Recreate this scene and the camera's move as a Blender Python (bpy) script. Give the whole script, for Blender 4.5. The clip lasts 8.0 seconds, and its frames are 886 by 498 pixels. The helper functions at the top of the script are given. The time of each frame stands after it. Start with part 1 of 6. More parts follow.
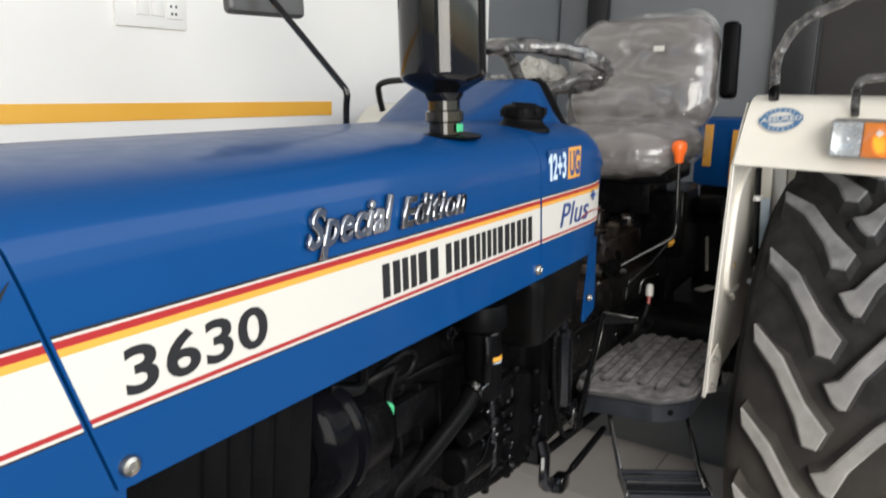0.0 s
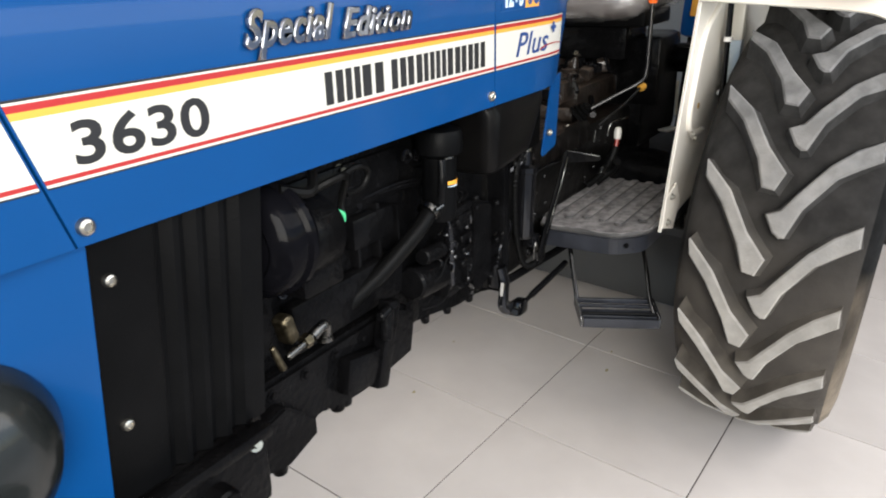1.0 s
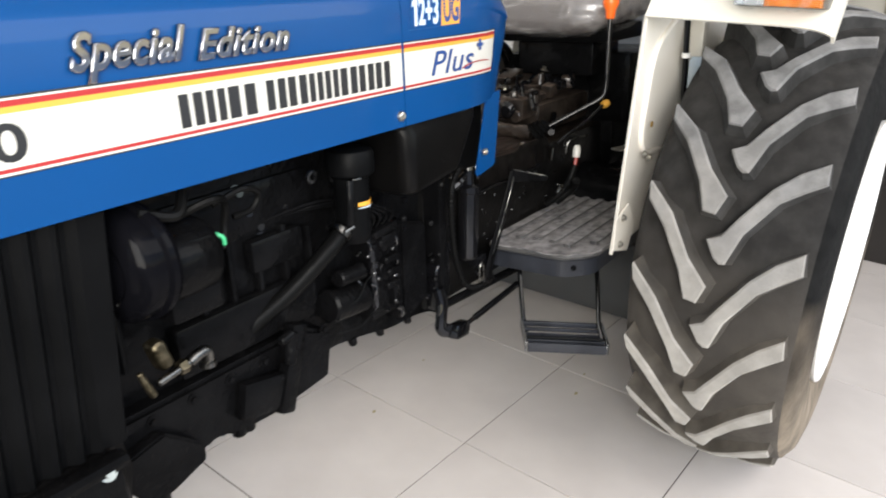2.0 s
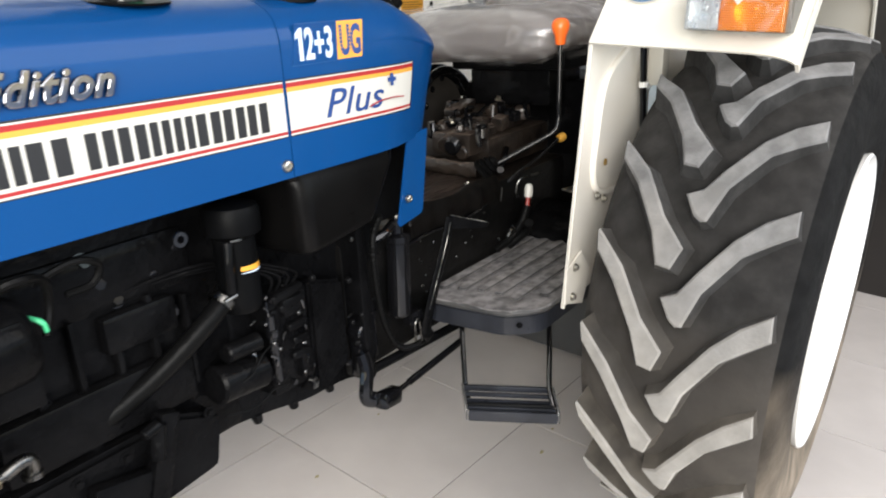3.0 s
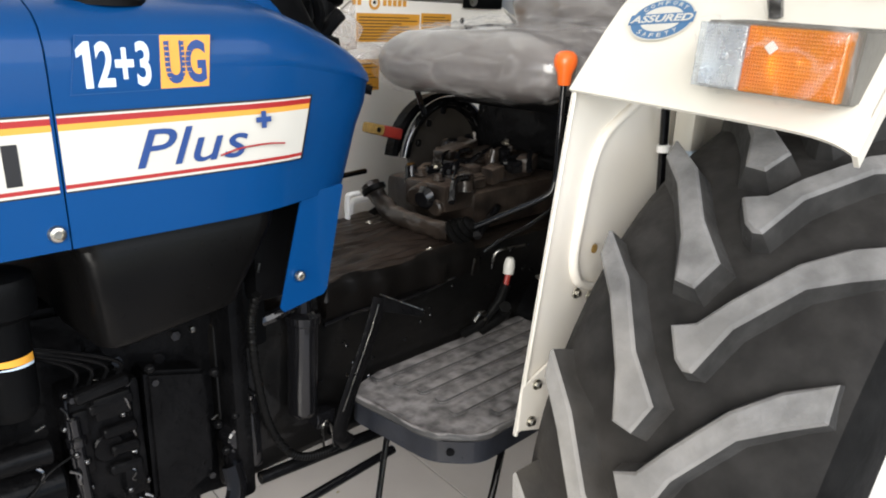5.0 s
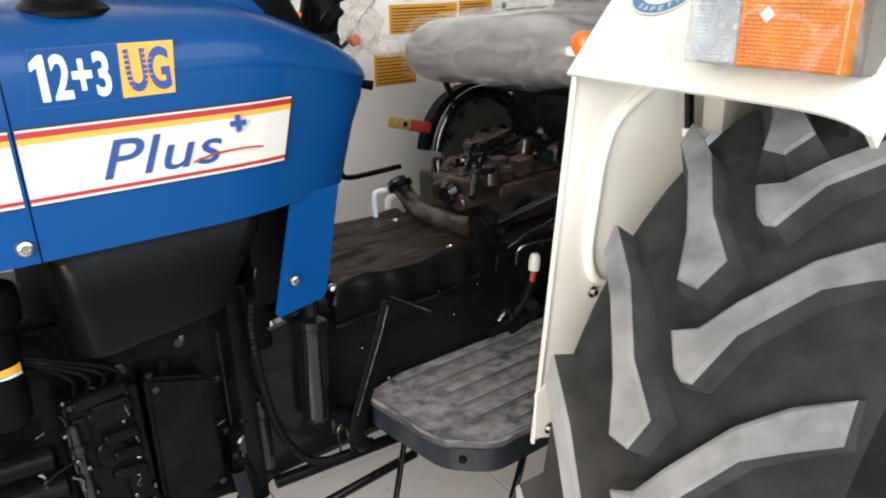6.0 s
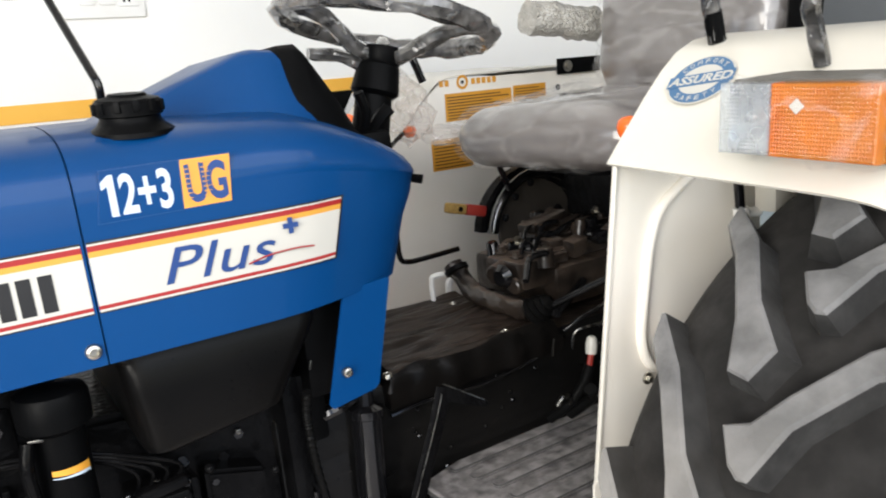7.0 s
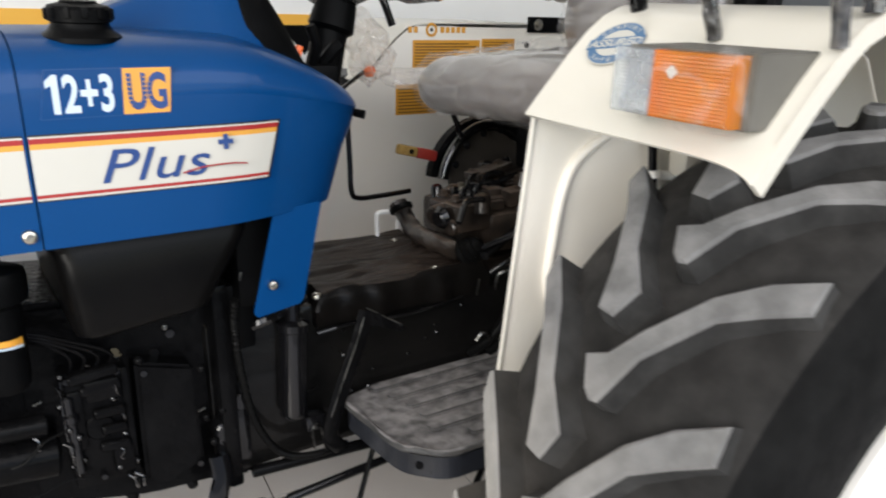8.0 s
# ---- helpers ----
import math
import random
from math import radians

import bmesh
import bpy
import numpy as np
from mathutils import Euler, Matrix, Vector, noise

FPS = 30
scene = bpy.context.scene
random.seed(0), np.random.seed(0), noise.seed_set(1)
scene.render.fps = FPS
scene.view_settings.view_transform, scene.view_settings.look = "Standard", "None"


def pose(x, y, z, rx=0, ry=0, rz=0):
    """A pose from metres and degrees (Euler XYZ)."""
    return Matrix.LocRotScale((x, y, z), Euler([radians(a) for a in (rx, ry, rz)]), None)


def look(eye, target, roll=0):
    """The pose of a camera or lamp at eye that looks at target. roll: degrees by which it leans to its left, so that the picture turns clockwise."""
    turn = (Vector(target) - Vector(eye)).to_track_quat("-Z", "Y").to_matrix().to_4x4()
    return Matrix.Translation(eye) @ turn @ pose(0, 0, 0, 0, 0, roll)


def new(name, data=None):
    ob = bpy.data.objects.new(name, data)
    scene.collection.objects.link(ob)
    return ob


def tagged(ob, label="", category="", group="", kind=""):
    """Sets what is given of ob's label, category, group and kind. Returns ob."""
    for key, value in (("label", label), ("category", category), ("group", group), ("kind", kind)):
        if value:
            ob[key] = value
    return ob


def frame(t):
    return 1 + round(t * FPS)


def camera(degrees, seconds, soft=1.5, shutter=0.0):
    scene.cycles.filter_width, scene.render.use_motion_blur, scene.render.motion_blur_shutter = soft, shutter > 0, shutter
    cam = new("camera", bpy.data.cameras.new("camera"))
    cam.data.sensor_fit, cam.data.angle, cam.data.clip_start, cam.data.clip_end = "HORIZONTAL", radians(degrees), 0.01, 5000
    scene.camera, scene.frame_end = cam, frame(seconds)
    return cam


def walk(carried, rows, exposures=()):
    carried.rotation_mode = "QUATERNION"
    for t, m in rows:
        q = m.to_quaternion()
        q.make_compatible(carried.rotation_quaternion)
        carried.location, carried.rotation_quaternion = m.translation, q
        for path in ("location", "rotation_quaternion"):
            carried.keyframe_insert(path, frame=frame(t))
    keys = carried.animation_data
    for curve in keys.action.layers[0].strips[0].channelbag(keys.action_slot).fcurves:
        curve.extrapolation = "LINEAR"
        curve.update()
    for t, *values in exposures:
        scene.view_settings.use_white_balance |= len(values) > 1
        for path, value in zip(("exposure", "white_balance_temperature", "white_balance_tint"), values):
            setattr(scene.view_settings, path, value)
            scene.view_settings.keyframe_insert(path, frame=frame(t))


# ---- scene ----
cam = camera(64.2, 8.0, soft=1.9, shutter=0.35)

PATH = [
    (0, (-1.121, -0.523, 1.427), (0.519, 0.531, 0.982), 0.9),
    (0.2, (-1.126, -0.559, 1.417), (0.462, 0.548, 0.914), -1.3),
    (0.5, (-1.147, -0.587, 1.399), (0.396, 0.488, 0.717), 0.0),
    (0.7, (-1.162, -0.614, 1.392), (0.381, 0.409, 0.634), 1.2),
    (1, (-1.155, -0.647, 1.368), (0.391, 0.346, 0.579), 1.2),
    (1.2, (-1.139, -0.688, 1.375), (0.372, 0.376, 0.61), 1.2),
    (1.5, (-1.083, -0.756, 1.366), (0.405, 0.331, 0.588), 2.6),
    (1.7, (-1.044, -0.756, 1.366), (0.438, 0.324, 0.567), 1.8),
    (2, (-0.986, -0.815, 1.38), (0.513, 0.267, 0.616), 0.8),
    (2.2, (-0.935, -0.821, 1.377), (0.571, 0.256, 0.619), 0.3),
    (3.3, (-0.619, -0.832, 1.387), (0.879, 0.296, 0.691), 0.2),
    (3.5, (-0.554, -0.835, 1.395), (0.925, 0.33, 0.722), 3.0),
    (3.6, (-0.525, -0.847, 1.383), (0.918, 0.366, 0.715), 3.1),
    (4, (-0.382, -0.87, 1.389), (1.031, 0.37, 0.707), 4.5),
    (4.5, (-0.28, -0.836, 1.396), (1.064, 0.472, 0.702), 4.0),
    (4.7, (-0.251, -0.809, 1.387), (1.107, 0.494, 0.71), 4.2),
    (5.8, (-0.1, -0.841, 1.386), (1.048, 0.623, 0.651), -0.1),
    (6, (-0.069, -0.86, 1.387), (1.055, 0.628, 0.664), -0.7),
    (6.5, (-0.031, -0.883, 1.393), (1.079, 0.634, 0.71), -2.9),
    (7, (-0.039, -0.888, 1.42), (0.953, 0.766, 0.891), -4.2),
    (7.2, (-0.051, -0.884, 1.426), (0.913, 0.787, 0.896), -3.5),
    (7.5, (-0.059, -0.893, 1.415), (0.859, 0.8, 0.876), -0.8),
    (7.6, (-0.053, -0.904, 1.418), (0.866, 0.779, 0.851), -0.5),
    (7.8, (-0.042, -0.949, 1.417), (0.948, 0.664, 0.771), 1.6),
    (8, (-0.005, -1.014, 1.408), (1.001, 0.587, 0.758), 1.7),
]
walk(cam, [(t, look(eye, target, roll)) for t, eye, target, roll in PATH],
     exposures=[(0, -0.4), (0.5, -0.34), (1, -0.02), (2, 0.12), (3.5, 0.06), (4.5, -0.06), (6, 0.1), (6.5, 0.1), (7, -0.08), (7.5, -0.24), (8, -0.34)])

# ---- world and light ----
# the room stands at a slight angle to the tractor: u runs along the back wall, v towards it
ROOM = Matrix.Translation((0.37, 1.43, 0.02)) @ Matrix.Rotation(radians(-3), 4, "Z")
scene.view_settings.exposure = 0.0
world = bpy.data.worlds.new("sky")
scene.world = world
world.use_nodes = True
wn = world.node_tree
sky = wn.nodes.new("ShaderNodeTexSky")
sky.sky_type, sky.sun_disc = "NISHITA", False
sky.sun_elevation, sky.sun_rotation = radians(48), radians(200)
wn.links.new(sky.outputs[0], wn.nodes["Background"].inputs[0])
wn.nodes["Background"].inputs[1].default_value = 0.32


def added_light(name, m, wide, high, watts, colour):
    """An added area lamp near an assumed, unseen opening, for the sky's light."""
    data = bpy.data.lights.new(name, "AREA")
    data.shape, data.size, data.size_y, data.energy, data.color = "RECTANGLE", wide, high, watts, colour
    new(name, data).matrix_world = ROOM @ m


# added lamps; the side one is strong to brighten the tyre and fender plate
added_light("front_added_light", pose(0.35, -3.4, 2.25, 67, 0, 2), 3.8, 1.1, 50, (1.0, 0.945, 0.85))
added_light("side_added_light", pose(-2.45, -3.3, 1.8, 90, 0, -52), 1.3, 2.0, 136, (1.0, 0.955, 0.885))


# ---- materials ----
def dust_and_shade(m, upper_tone, low, high, patch=5.0):
    """Road dust low on a tyre, thinning out unevenly upwards to a darker colour that also stands in for shade."""
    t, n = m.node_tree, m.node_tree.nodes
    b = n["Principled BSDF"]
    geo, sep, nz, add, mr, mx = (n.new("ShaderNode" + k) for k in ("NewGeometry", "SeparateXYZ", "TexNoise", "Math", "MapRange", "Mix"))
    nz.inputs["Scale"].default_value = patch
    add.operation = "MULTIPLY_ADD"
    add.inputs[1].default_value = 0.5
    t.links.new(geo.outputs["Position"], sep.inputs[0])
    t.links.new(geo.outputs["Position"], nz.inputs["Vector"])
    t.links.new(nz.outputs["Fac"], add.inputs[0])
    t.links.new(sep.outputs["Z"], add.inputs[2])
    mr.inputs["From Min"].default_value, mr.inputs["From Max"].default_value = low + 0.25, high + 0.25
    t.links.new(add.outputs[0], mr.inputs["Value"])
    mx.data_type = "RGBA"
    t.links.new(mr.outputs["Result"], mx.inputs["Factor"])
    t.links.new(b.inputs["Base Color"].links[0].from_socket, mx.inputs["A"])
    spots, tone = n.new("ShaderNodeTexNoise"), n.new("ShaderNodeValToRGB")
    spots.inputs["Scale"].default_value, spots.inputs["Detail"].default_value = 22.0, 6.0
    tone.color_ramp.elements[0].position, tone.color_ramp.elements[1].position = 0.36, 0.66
    tone.color_ramp.elements[0].color = rgb(*(c * 0.72 for c in upper_tone))
    tone.color_ramp.elements[1].color = rgb(*(c * 1.25 for c in upper_tone))
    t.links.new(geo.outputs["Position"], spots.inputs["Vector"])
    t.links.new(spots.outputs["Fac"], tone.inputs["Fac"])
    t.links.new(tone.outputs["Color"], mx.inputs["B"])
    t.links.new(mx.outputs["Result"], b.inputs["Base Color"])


def tinted(m, tint, clear):
    """Lets light through a lens, stained by the tint."""
    t, n = m.node_tree, m.node_tree.nodes
    out, b = n["Material Output"], n["Principled BSDF"]
    tr, mx = n.new("ShaderNodeBsdfTransparent"), n.new("ShaderNodeMixShader")
    tr.inputs["Color"].default_value = rgb(*tint)
    mx.inputs["Fac"].default_value = clear
    t.links.new(b.outputs[0], mx.inputs[1])
    t.links.new(tr.outputs[0], mx.inputs[2])
    t.links.new(mx.outputs[0], out.inputs["Surface"])


def rgb(*c):
    return (*c, 1.0)


def material(name, colour, rough=0.5, metal=0.0, second=None, scale=8.0, bump=0.0, bump_scale=60.0, coat=0.0,
             spread=0.12, dust=None, dust_amount=0.0, wrinkle=0.0, wrinkle_scale=20.0, transmission=0.0, emission=0.0, specular=0.5, coat_rough=0.06,
             per_piece=0.0, alpha=1.0, folds=0.0, stretch=(1, 1, 1), crease=False):
    m = bpy.data.materials.new(name)
    m.use_nodes = True
    t, n = m.node_tree, m.node_tree.nodes
    b = n["Principled BSDF"]
    b.inputs["Metallic"].default_value = metal
    b.inputs["Coat Weight"].default_value = coat
    b.inputs["Coat Roughness"].default_value = coat_rough
    b.inputs["Transmission Weight"].default_value = transmission
    b.inputs["Specular IOR Level"].default_value = specular
    b.inputs["Alpha"].default_value = alpha
    tc = n.new("ShaderNodeTexCoord")
    mp = n.new("ShaderNodeMapping")
    mp.inputs["Scale"].default_value = stretch
    t.links.new(tc.outputs["Object"], mp.inputs["Vector"])
    big, small = n.new("ShaderNodeTexNoise"), n.new("ShaderNodeTexNoise")
    big.inputs["Scale"].default_value, big.inputs["Detail"].default_value = scale, 4
    small.inputs["Scale"].default_value, small.inputs["Detail"].default_value = bump_scale, 5
    t.links.new(mp.outputs[0], big.inputs["Vector"])
    t.links.new(mp.outputs[0], small.inputs["Vector"])
    ramp = n.new("ShaderNodeValToRGB")
    ramp.color_ramp.elements[0].position, ramp.color_ramp.elements[1].position = 0.35, 0.68
    ramp.color_ramp.elements[0].color = rgb(*colour)
    ramp.color_ramp.elements[1].color = rgb(*(second or [c * (1 + spread) for c in colour]))
    t.links.new(big.outputs["Fac"], ramp.inputs["Fac"])
    col = ramp.outputs["Color"]
    if dust:
        geo, sep, mul, mix = n.new("ShaderNodeNewGeometry"), n.new("ShaderNodeSeparateXYZ"), n.new("ShaderNodeMath"), n.new("ShaderNodeMix")
        t.links.new(geo.outputs["Normal"], sep.inputs[0])
        mr = n.new("ShaderNodeMapRange")
        mr.inputs["From Min"].default_value, mr.inputs["From Max"].default_value = 0.74, 0.97
        t.links.new(sep.outputs["Z"], mr.inputs["Value"])
        mul.operation = "MULTIPLY"
        wide = n.new("ShaderNodeMapRange")
        wide.inputs["From Min"].default_value, wide.inputs["From Max"].default_value = 0.3, 0.65
        wide.inputs["To Min"].default_value, wide.inputs["To Max"].default_value = 0.15 * dust_amount, dust_amount
        t.links.new(small.outputs["Fac"], wide.inputs["Value"])
        t.links.new(mr.outputs["Result"], mul.inputs[0])
        t.links.new(wide.outputs["Result"], mul.inputs[1])
        mix.data_type = "RGBA"
        t.links.new(mul.outputs[0], mix.inputs["Factor"])
        t.links.new(col, mix.inputs["A"])
        mix.inputs["B"].default_value = rgb(*dust)
        col = mix.outputs["Result"]
    if per_piece:
        info, hsv, mr2 = n.new("ShaderNodeObjectInfo"), n.new("ShaderNodeHueSaturation"), n.new("ShaderNodeMapRange")
        mr2.inputs["To Min"].default_value, mr2.inputs["To Max"].default_value = 1 - per_piece, 1 + per_piece
        t.links.new(info.outputs["Random"], mr2.inputs["Value"])
        t.links.new(mr2.outputs["Result"], hsv.inputs["Value"])
        t.links.new(col, hsv.inputs["Color"])
        col = hsv.outputs["Color"]
    t.links.new(col, b.inputs["Base Color"])
    rr = n.new("ShaderNodeMapRange")
    rr.inputs["To Min"].default_value, rr.inputs["To Max"].default_value = max(0.02, rough * 0.78), min(1, rough * 1.22)
    t.links.new(small.outputs["Fac"], rr.inputs["Value"])
    t.links.new(rr.outputs["Result"], b.inputs["Roughness"])
    last = None
    if bump:
        bp = n.new("ShaderNodeBump")
        bp.inputs["Strength"].default_value, bp.inputs["Distance"].default_value = bump, 0.004
        t.links.new(small.outputs["Fac"], bp.inputs["Height"])
        last = bp
    if wrinkle:
        wv = n.new("ShaderNodeTexNoise")
        wv.inputs["Scale"].default_value, wv.inputs["Detail"].default_value = wrinkle_scale, 1.0
        wv.inputs["Distortion"].default_value = 1.6
        if crease:  # sharp folds with slack film between them
            wv.noise_type = "RIDGED_MULTIFRACTAL"
            wv.inputs["Detail"].default_value, wv.inputs["Distortion"].default_value = 2.0, 0.5
        t.links.new(mp.outputs[0], wv.inputs["Vector"])
        bp = n.new("ShaderNodeBump")
        bp.inputs["Strength"].default_value, bp.inputs["Distance"].default_value = wrinkle, 0.02
        t.links.new(wv.outputs["Fac"], bp.inputs["Height"])
        if last:
            t.links.new(last.outputs[0], bp.inputs["Normal"])
        last = bp
    if last:
        t.links.new(last.outputs[0], b.inputs["Normal"])
    if folds:
        fn, fr, fm = n.new("ShaderNodeTexNoise"), n.new("ShaderNodeValToRGB"), n.new("ShaderNodeMapRange")
        fn.inputs["Scale"].default_value, fn.inputs["Detail"].default_value, fn.inputs["Distortion"].default_value = wrinkle_scale * 0.6, 2.5, 1.2
        t.links.new(mp.outputs[0], fn.inputs["Vector"])
        el = fr.color_ramp.elements
        el[0].position, el[1].position = (0.44, 0.56) if crease else (0.40, 0.60)
        el[0].color = el[1].color = (0, 0, 0, 1)
        el.new(0.50).color = (1, 1, 1, 1)
        t.links.new(fn.outputs["Fac"], fr.inputs["Fac"])
        t.links.new(fr.outputs["Color"], fm.inputs["Value"])
        fm.inputs["To Min"].default_value, fm.inputs["To Max"].default_value = alpha, folds
        t.links.new(fm.outputs["Result"], b.inputs["Alpha"])
    if emission:
        b.inputs["Emission Strength"].default_value = emission
        t.links.new(col, b.inputs["Emission Color"])
    return m


blue = material("blue_paint", (0.0008, 0.0385, 0.140), 0.4, second=(0.0010, 0.0415, 0.151), scale=3, coat=0.2, coat_rough=0.09, bump=0.02, bump_scale=25, specular=0.12)
cream = material("cream_paint", (0.62, 0.592, 0.52), 0.35, second=(0.65, 0.622, 0.552), scale=5, coat=0.3, bump=0.03, bump_scale=40)
# a lighter copy of the cream, standing in for light missing on the fender plates
lightened_cream = material("cream_paint_lightened", (0.78, 0.735, 0.655), 0.45, second=(0.81, 0.77, 0.695), scale=6, coat=0.1, bump=0.04, bump_scale=50)
gloss_black = material("gloss_black_paint", (0.0035, 0.0035, 0.004), 0.08, coat=0.3, coat_rough=0.04, scale=6, bump=0.04, bump_scale=30, specular=0.25)
cast_black = material("black_painted_casting", (0.0022, 0.0022, 0.0024), 0.22, second=(0.0042, 0.0042, 0.0045), scale=14, bump=0.8, bump_scale=70,
                      coat=0.06, coat_rough=0.04, dust=(0.006, 0.0052, 0.0046), dust_amount=0.2, specular=0.03)
lacquer_black = material("high_gloss_black_lacquer", (0.003, 0.003, 0.0033), 0.06, scale=8, bump=0.15, bump_scale=60, specular=0.5, coat=1.0, coat_rough=0.03)
dusty_black = material("dusty_black_casting", (0.0032, 0.0032, 0.0032), 0.3, second=(0.006, 0.0056, 0.0053), scale=10, bump=0.9, bump_scale=34,
                       dust=(0.030, 0.023, 0.018), dust_amount=0.8, specular=0.08, coat=0.2, coat_rough=0.05, stretch=(0.6, 1.6, 1))
brown_casting = material("brown_dusted_casting", (0.006, 0.0047, 0.004), 0.34, second=(0.030, 0.022, 0.017), scale=18, bump=0.5, bump_scale=60,
                         dust=(0.105, 0.080, 0.064), dust_amount=0.85, specular=0.25, coat=0.3)
streaked_top = material("streaked_dusty_cover", (0.0022, 0.0021, 0.0020), 0.3, second=(0.0045, 0.0038, 0.0034), scale=9, bump=0.6, bump_scale=26,
                        dust=(0.040, 0.029, 0.023), dust_amount=0.85, specular=0.1, coat=0.04, stretch=(0.3, 3.4, 1))
plastic_black = material("black_plastic", (0.0018, 0.0019, 0.0021), 0.42, second=(0.0032, 0.0033, 0.0036), scale=9, bump=0.1, bump_scale=200, specular=0.05)
rubber_black = material("black_rubber_hose", (0.003, 0.003, 0.003), 0.36, scale=20, bump=0.2, bump_scale=120, specular=0.06)
guard_black = material("moulded_black_guard", (0.0022, 0.0021, 0.0021), 0.3, second=(0.0036, 0.0034, 0.0033), scale=7, bump=0.06, bump_scale=160, specular=0.10)
tyre_rubber = material("tyre_rubber", (0.038, 0.034, 0.030), 0.7, second=(0.070, 0.062, 0.053), scale=6, bump=0.3, bump_scale=80, specular=0.08)
sidewall_rubber = material("dirty_tyre_sidewall", (0.10, 0.084, 0.066), 0.7, second=(0.21, 0.173, 0.132), scale=9, bump=0.4, bump_scale=60, specular=0.06, stretch=(1, 2, 1))
lug_rubber = material("lug_side_rubber", (0.050, 0.044, 0.037), 0.6, second=(0.095, 0.084, 0.070), scale=12, bump=0.3, bump_scale=90, specular=0.08)
lug_top = material("worn_grey_lug_face", (0.23, 0.217, 0.195), 0.6, second=(0.34, 0.322, 0.292), scale=16, bump=0.35, bump_scale=150, per_piece=0.08)
# on tread and lugs the darker upper colour also stands in for fender shade
dust_and_shade(tyre_rubber, (0.0235, 0.0225, 0.0215), 0.50, 0.90)
dust_and_shade(sidewall_rubber, (0.008, 0.008, 0.008), 0.28, 0.72)
dust_and_shade(lug_rubber, (0.030, 0.0296, 0.029), 0.50, 0.90)
dust_and_shade(lug_top, (0.138, 0.136, 0.134), 0.62, 1.05)
for m in (tyre_rubber, sidewall_rubber, lug_rubber, lug_top):  # dusty rubber scatters light back
    m.node_tree.nodes["Principled BSDF"].inputs["Diffuse Roughness"].default_value = 1.0
wheel_white = material("white_wheel_paint", (0.80, 0.79, 0.76), 0.35, scale=5, coat=0.3)
mat_rubber = material("dusty_foot_mat", (0.026, 0.026, 0.026), 0.6, second=(0.05, 0.048, 0.046), scale=18, bump=0.5, bump_scale=42,
                      dust=(0.29, 0.275, 0.27), dust_amount=0.9)
chrome = material("chrome", (0.30, 0.31, 0.33), 0.06, metal=1.0, scale=5)
steel = material("zinc_plated_steel", (0.36, 0.345, 0.31), 0.3, metal=1.0, second=(0.48, 0.455, 0.39), scale=60, bump=0.1)
dull_steel = material("dull_zinc_clip", (0.075, 0.075, 0.073), 0.28, metal=1.0, second=(0.15, 0.146, 0.135), scale=60, bump=0.1)
brass = material("yellow_zinc_fitting", (0.045, 0.038, 0.024), 0.42, metal=1.0, second=(0.16, 0.135, 0.09), scale=60, bump=0.2)
white_vinyl = material("white_decal", (0.465, 0.454, 0.413), 0.35, scale=4, spread=0.03)
red_vinyl = material("red_decal", (0.27, 0.014, 0.014), 0.35, scale=4, spread=0.05)
yellow_vinyl = material("amber_decal", (0.56, 0.27, 0.04), 0.35, scale=4, spread=0.05)
black_vinyl = material("black_decal", (0.010, 0.010, 0.011), 0.35, scale=4)
blue_vinyl = material("navy_decal", (0.010, 0.040, 0.16), 0.35, scale=4)
blue_field = material("blue_decal_field", (0.0008, 0.040, 0.150), 0.35, scale=4)
sticker_blue = material("teal_blue_sticker", (0.042, 0.115, 0.225), 0.35, scale=4)
pale_vinyl = material("pale_blue_decal", (0.46, 0.56, 0.66), 0.35, scale=4, spread=0.03)
orange_decal = material("orange_warning_decal", (0.60, 0.27, 0.025), 0.45, second=(0.66, 0.31, 0.035), scale=7)
orange_plastic = material("orange_knob_plastic", (0.85, 0.14, 0.015), 0.35, scale=6, coat=0.2)
red_plastic = material("red_grip_plastic", (0.20, 0.014, 0.011), 0.45, second=(0.26, 0.026, 0.015), scale=20, bump=0.1)
yellow_plastic = material("ochre_grip_plastic", (0.58, 0.30, 0.04), 0.45, scale=20, bump=0.1)
green_tag = material("green_tag", (0.05, 0.42, 0.18), 0.5, scale=30)
seat_wrap = material("grey_seat_vinyl", (0.092, 0.082, 0.079), 0.3, second=(0.135, 0.122, 0.117), scale=4, coat=1.0, coat_rough=0.04, wrinkle=0.9, wrinkle_scale=9, stretch=(1, 0.7, 1.4), crease=True)
clear_film = material("loose_clear_film", (0.62, 0.60, 0.58), 0.10, second=(0.75, 0.73, 0.71), scale=6, coat=1.0, coat_rough=0.05, wrinkle=1.0, wrinkle_scale=11, alpha=0.07, folds=0.20, specular=1.0,
                      stretch=(1, 0.7, 1.6), crease=True)
bag_film = material("crumpled_clear_bag", (0.62, 0.54, 0.47), 0.12, second=(0.78, 0.70, 0.63), scale=10, coat=1.0, wrinkle=1.0, wrinkle_scale=20, alpha=0.24, folds=0.5, specular=1.0, crease=True)
lamp_film = material("thin_clear_film", (0.8, 0.8, 0.8), 0.10, scale=10, coat=0.6, wrinkle=0.8, wrinkle_scale=18, alpha=0.015, folds=0.12, specular=1.0, crease=True)
film_wrap = material("wrinkled_clear_film", (0.022, 0.022, 0.022), 0.16, second=(0.12, 0.116, 0.112), scale=34, coat=1.0, coat_rough=0.04, wrinkle=1.0, wrinkle_scale=26, crease=True)
bubble_wrap = material("bubble_wrap", (0.36, 0.34, 0.30), 0.3, second=(0.52, 0.50, 0.45), scale=40, coat=0.8, wrinkle=0.8, wrinkle_scale=70)
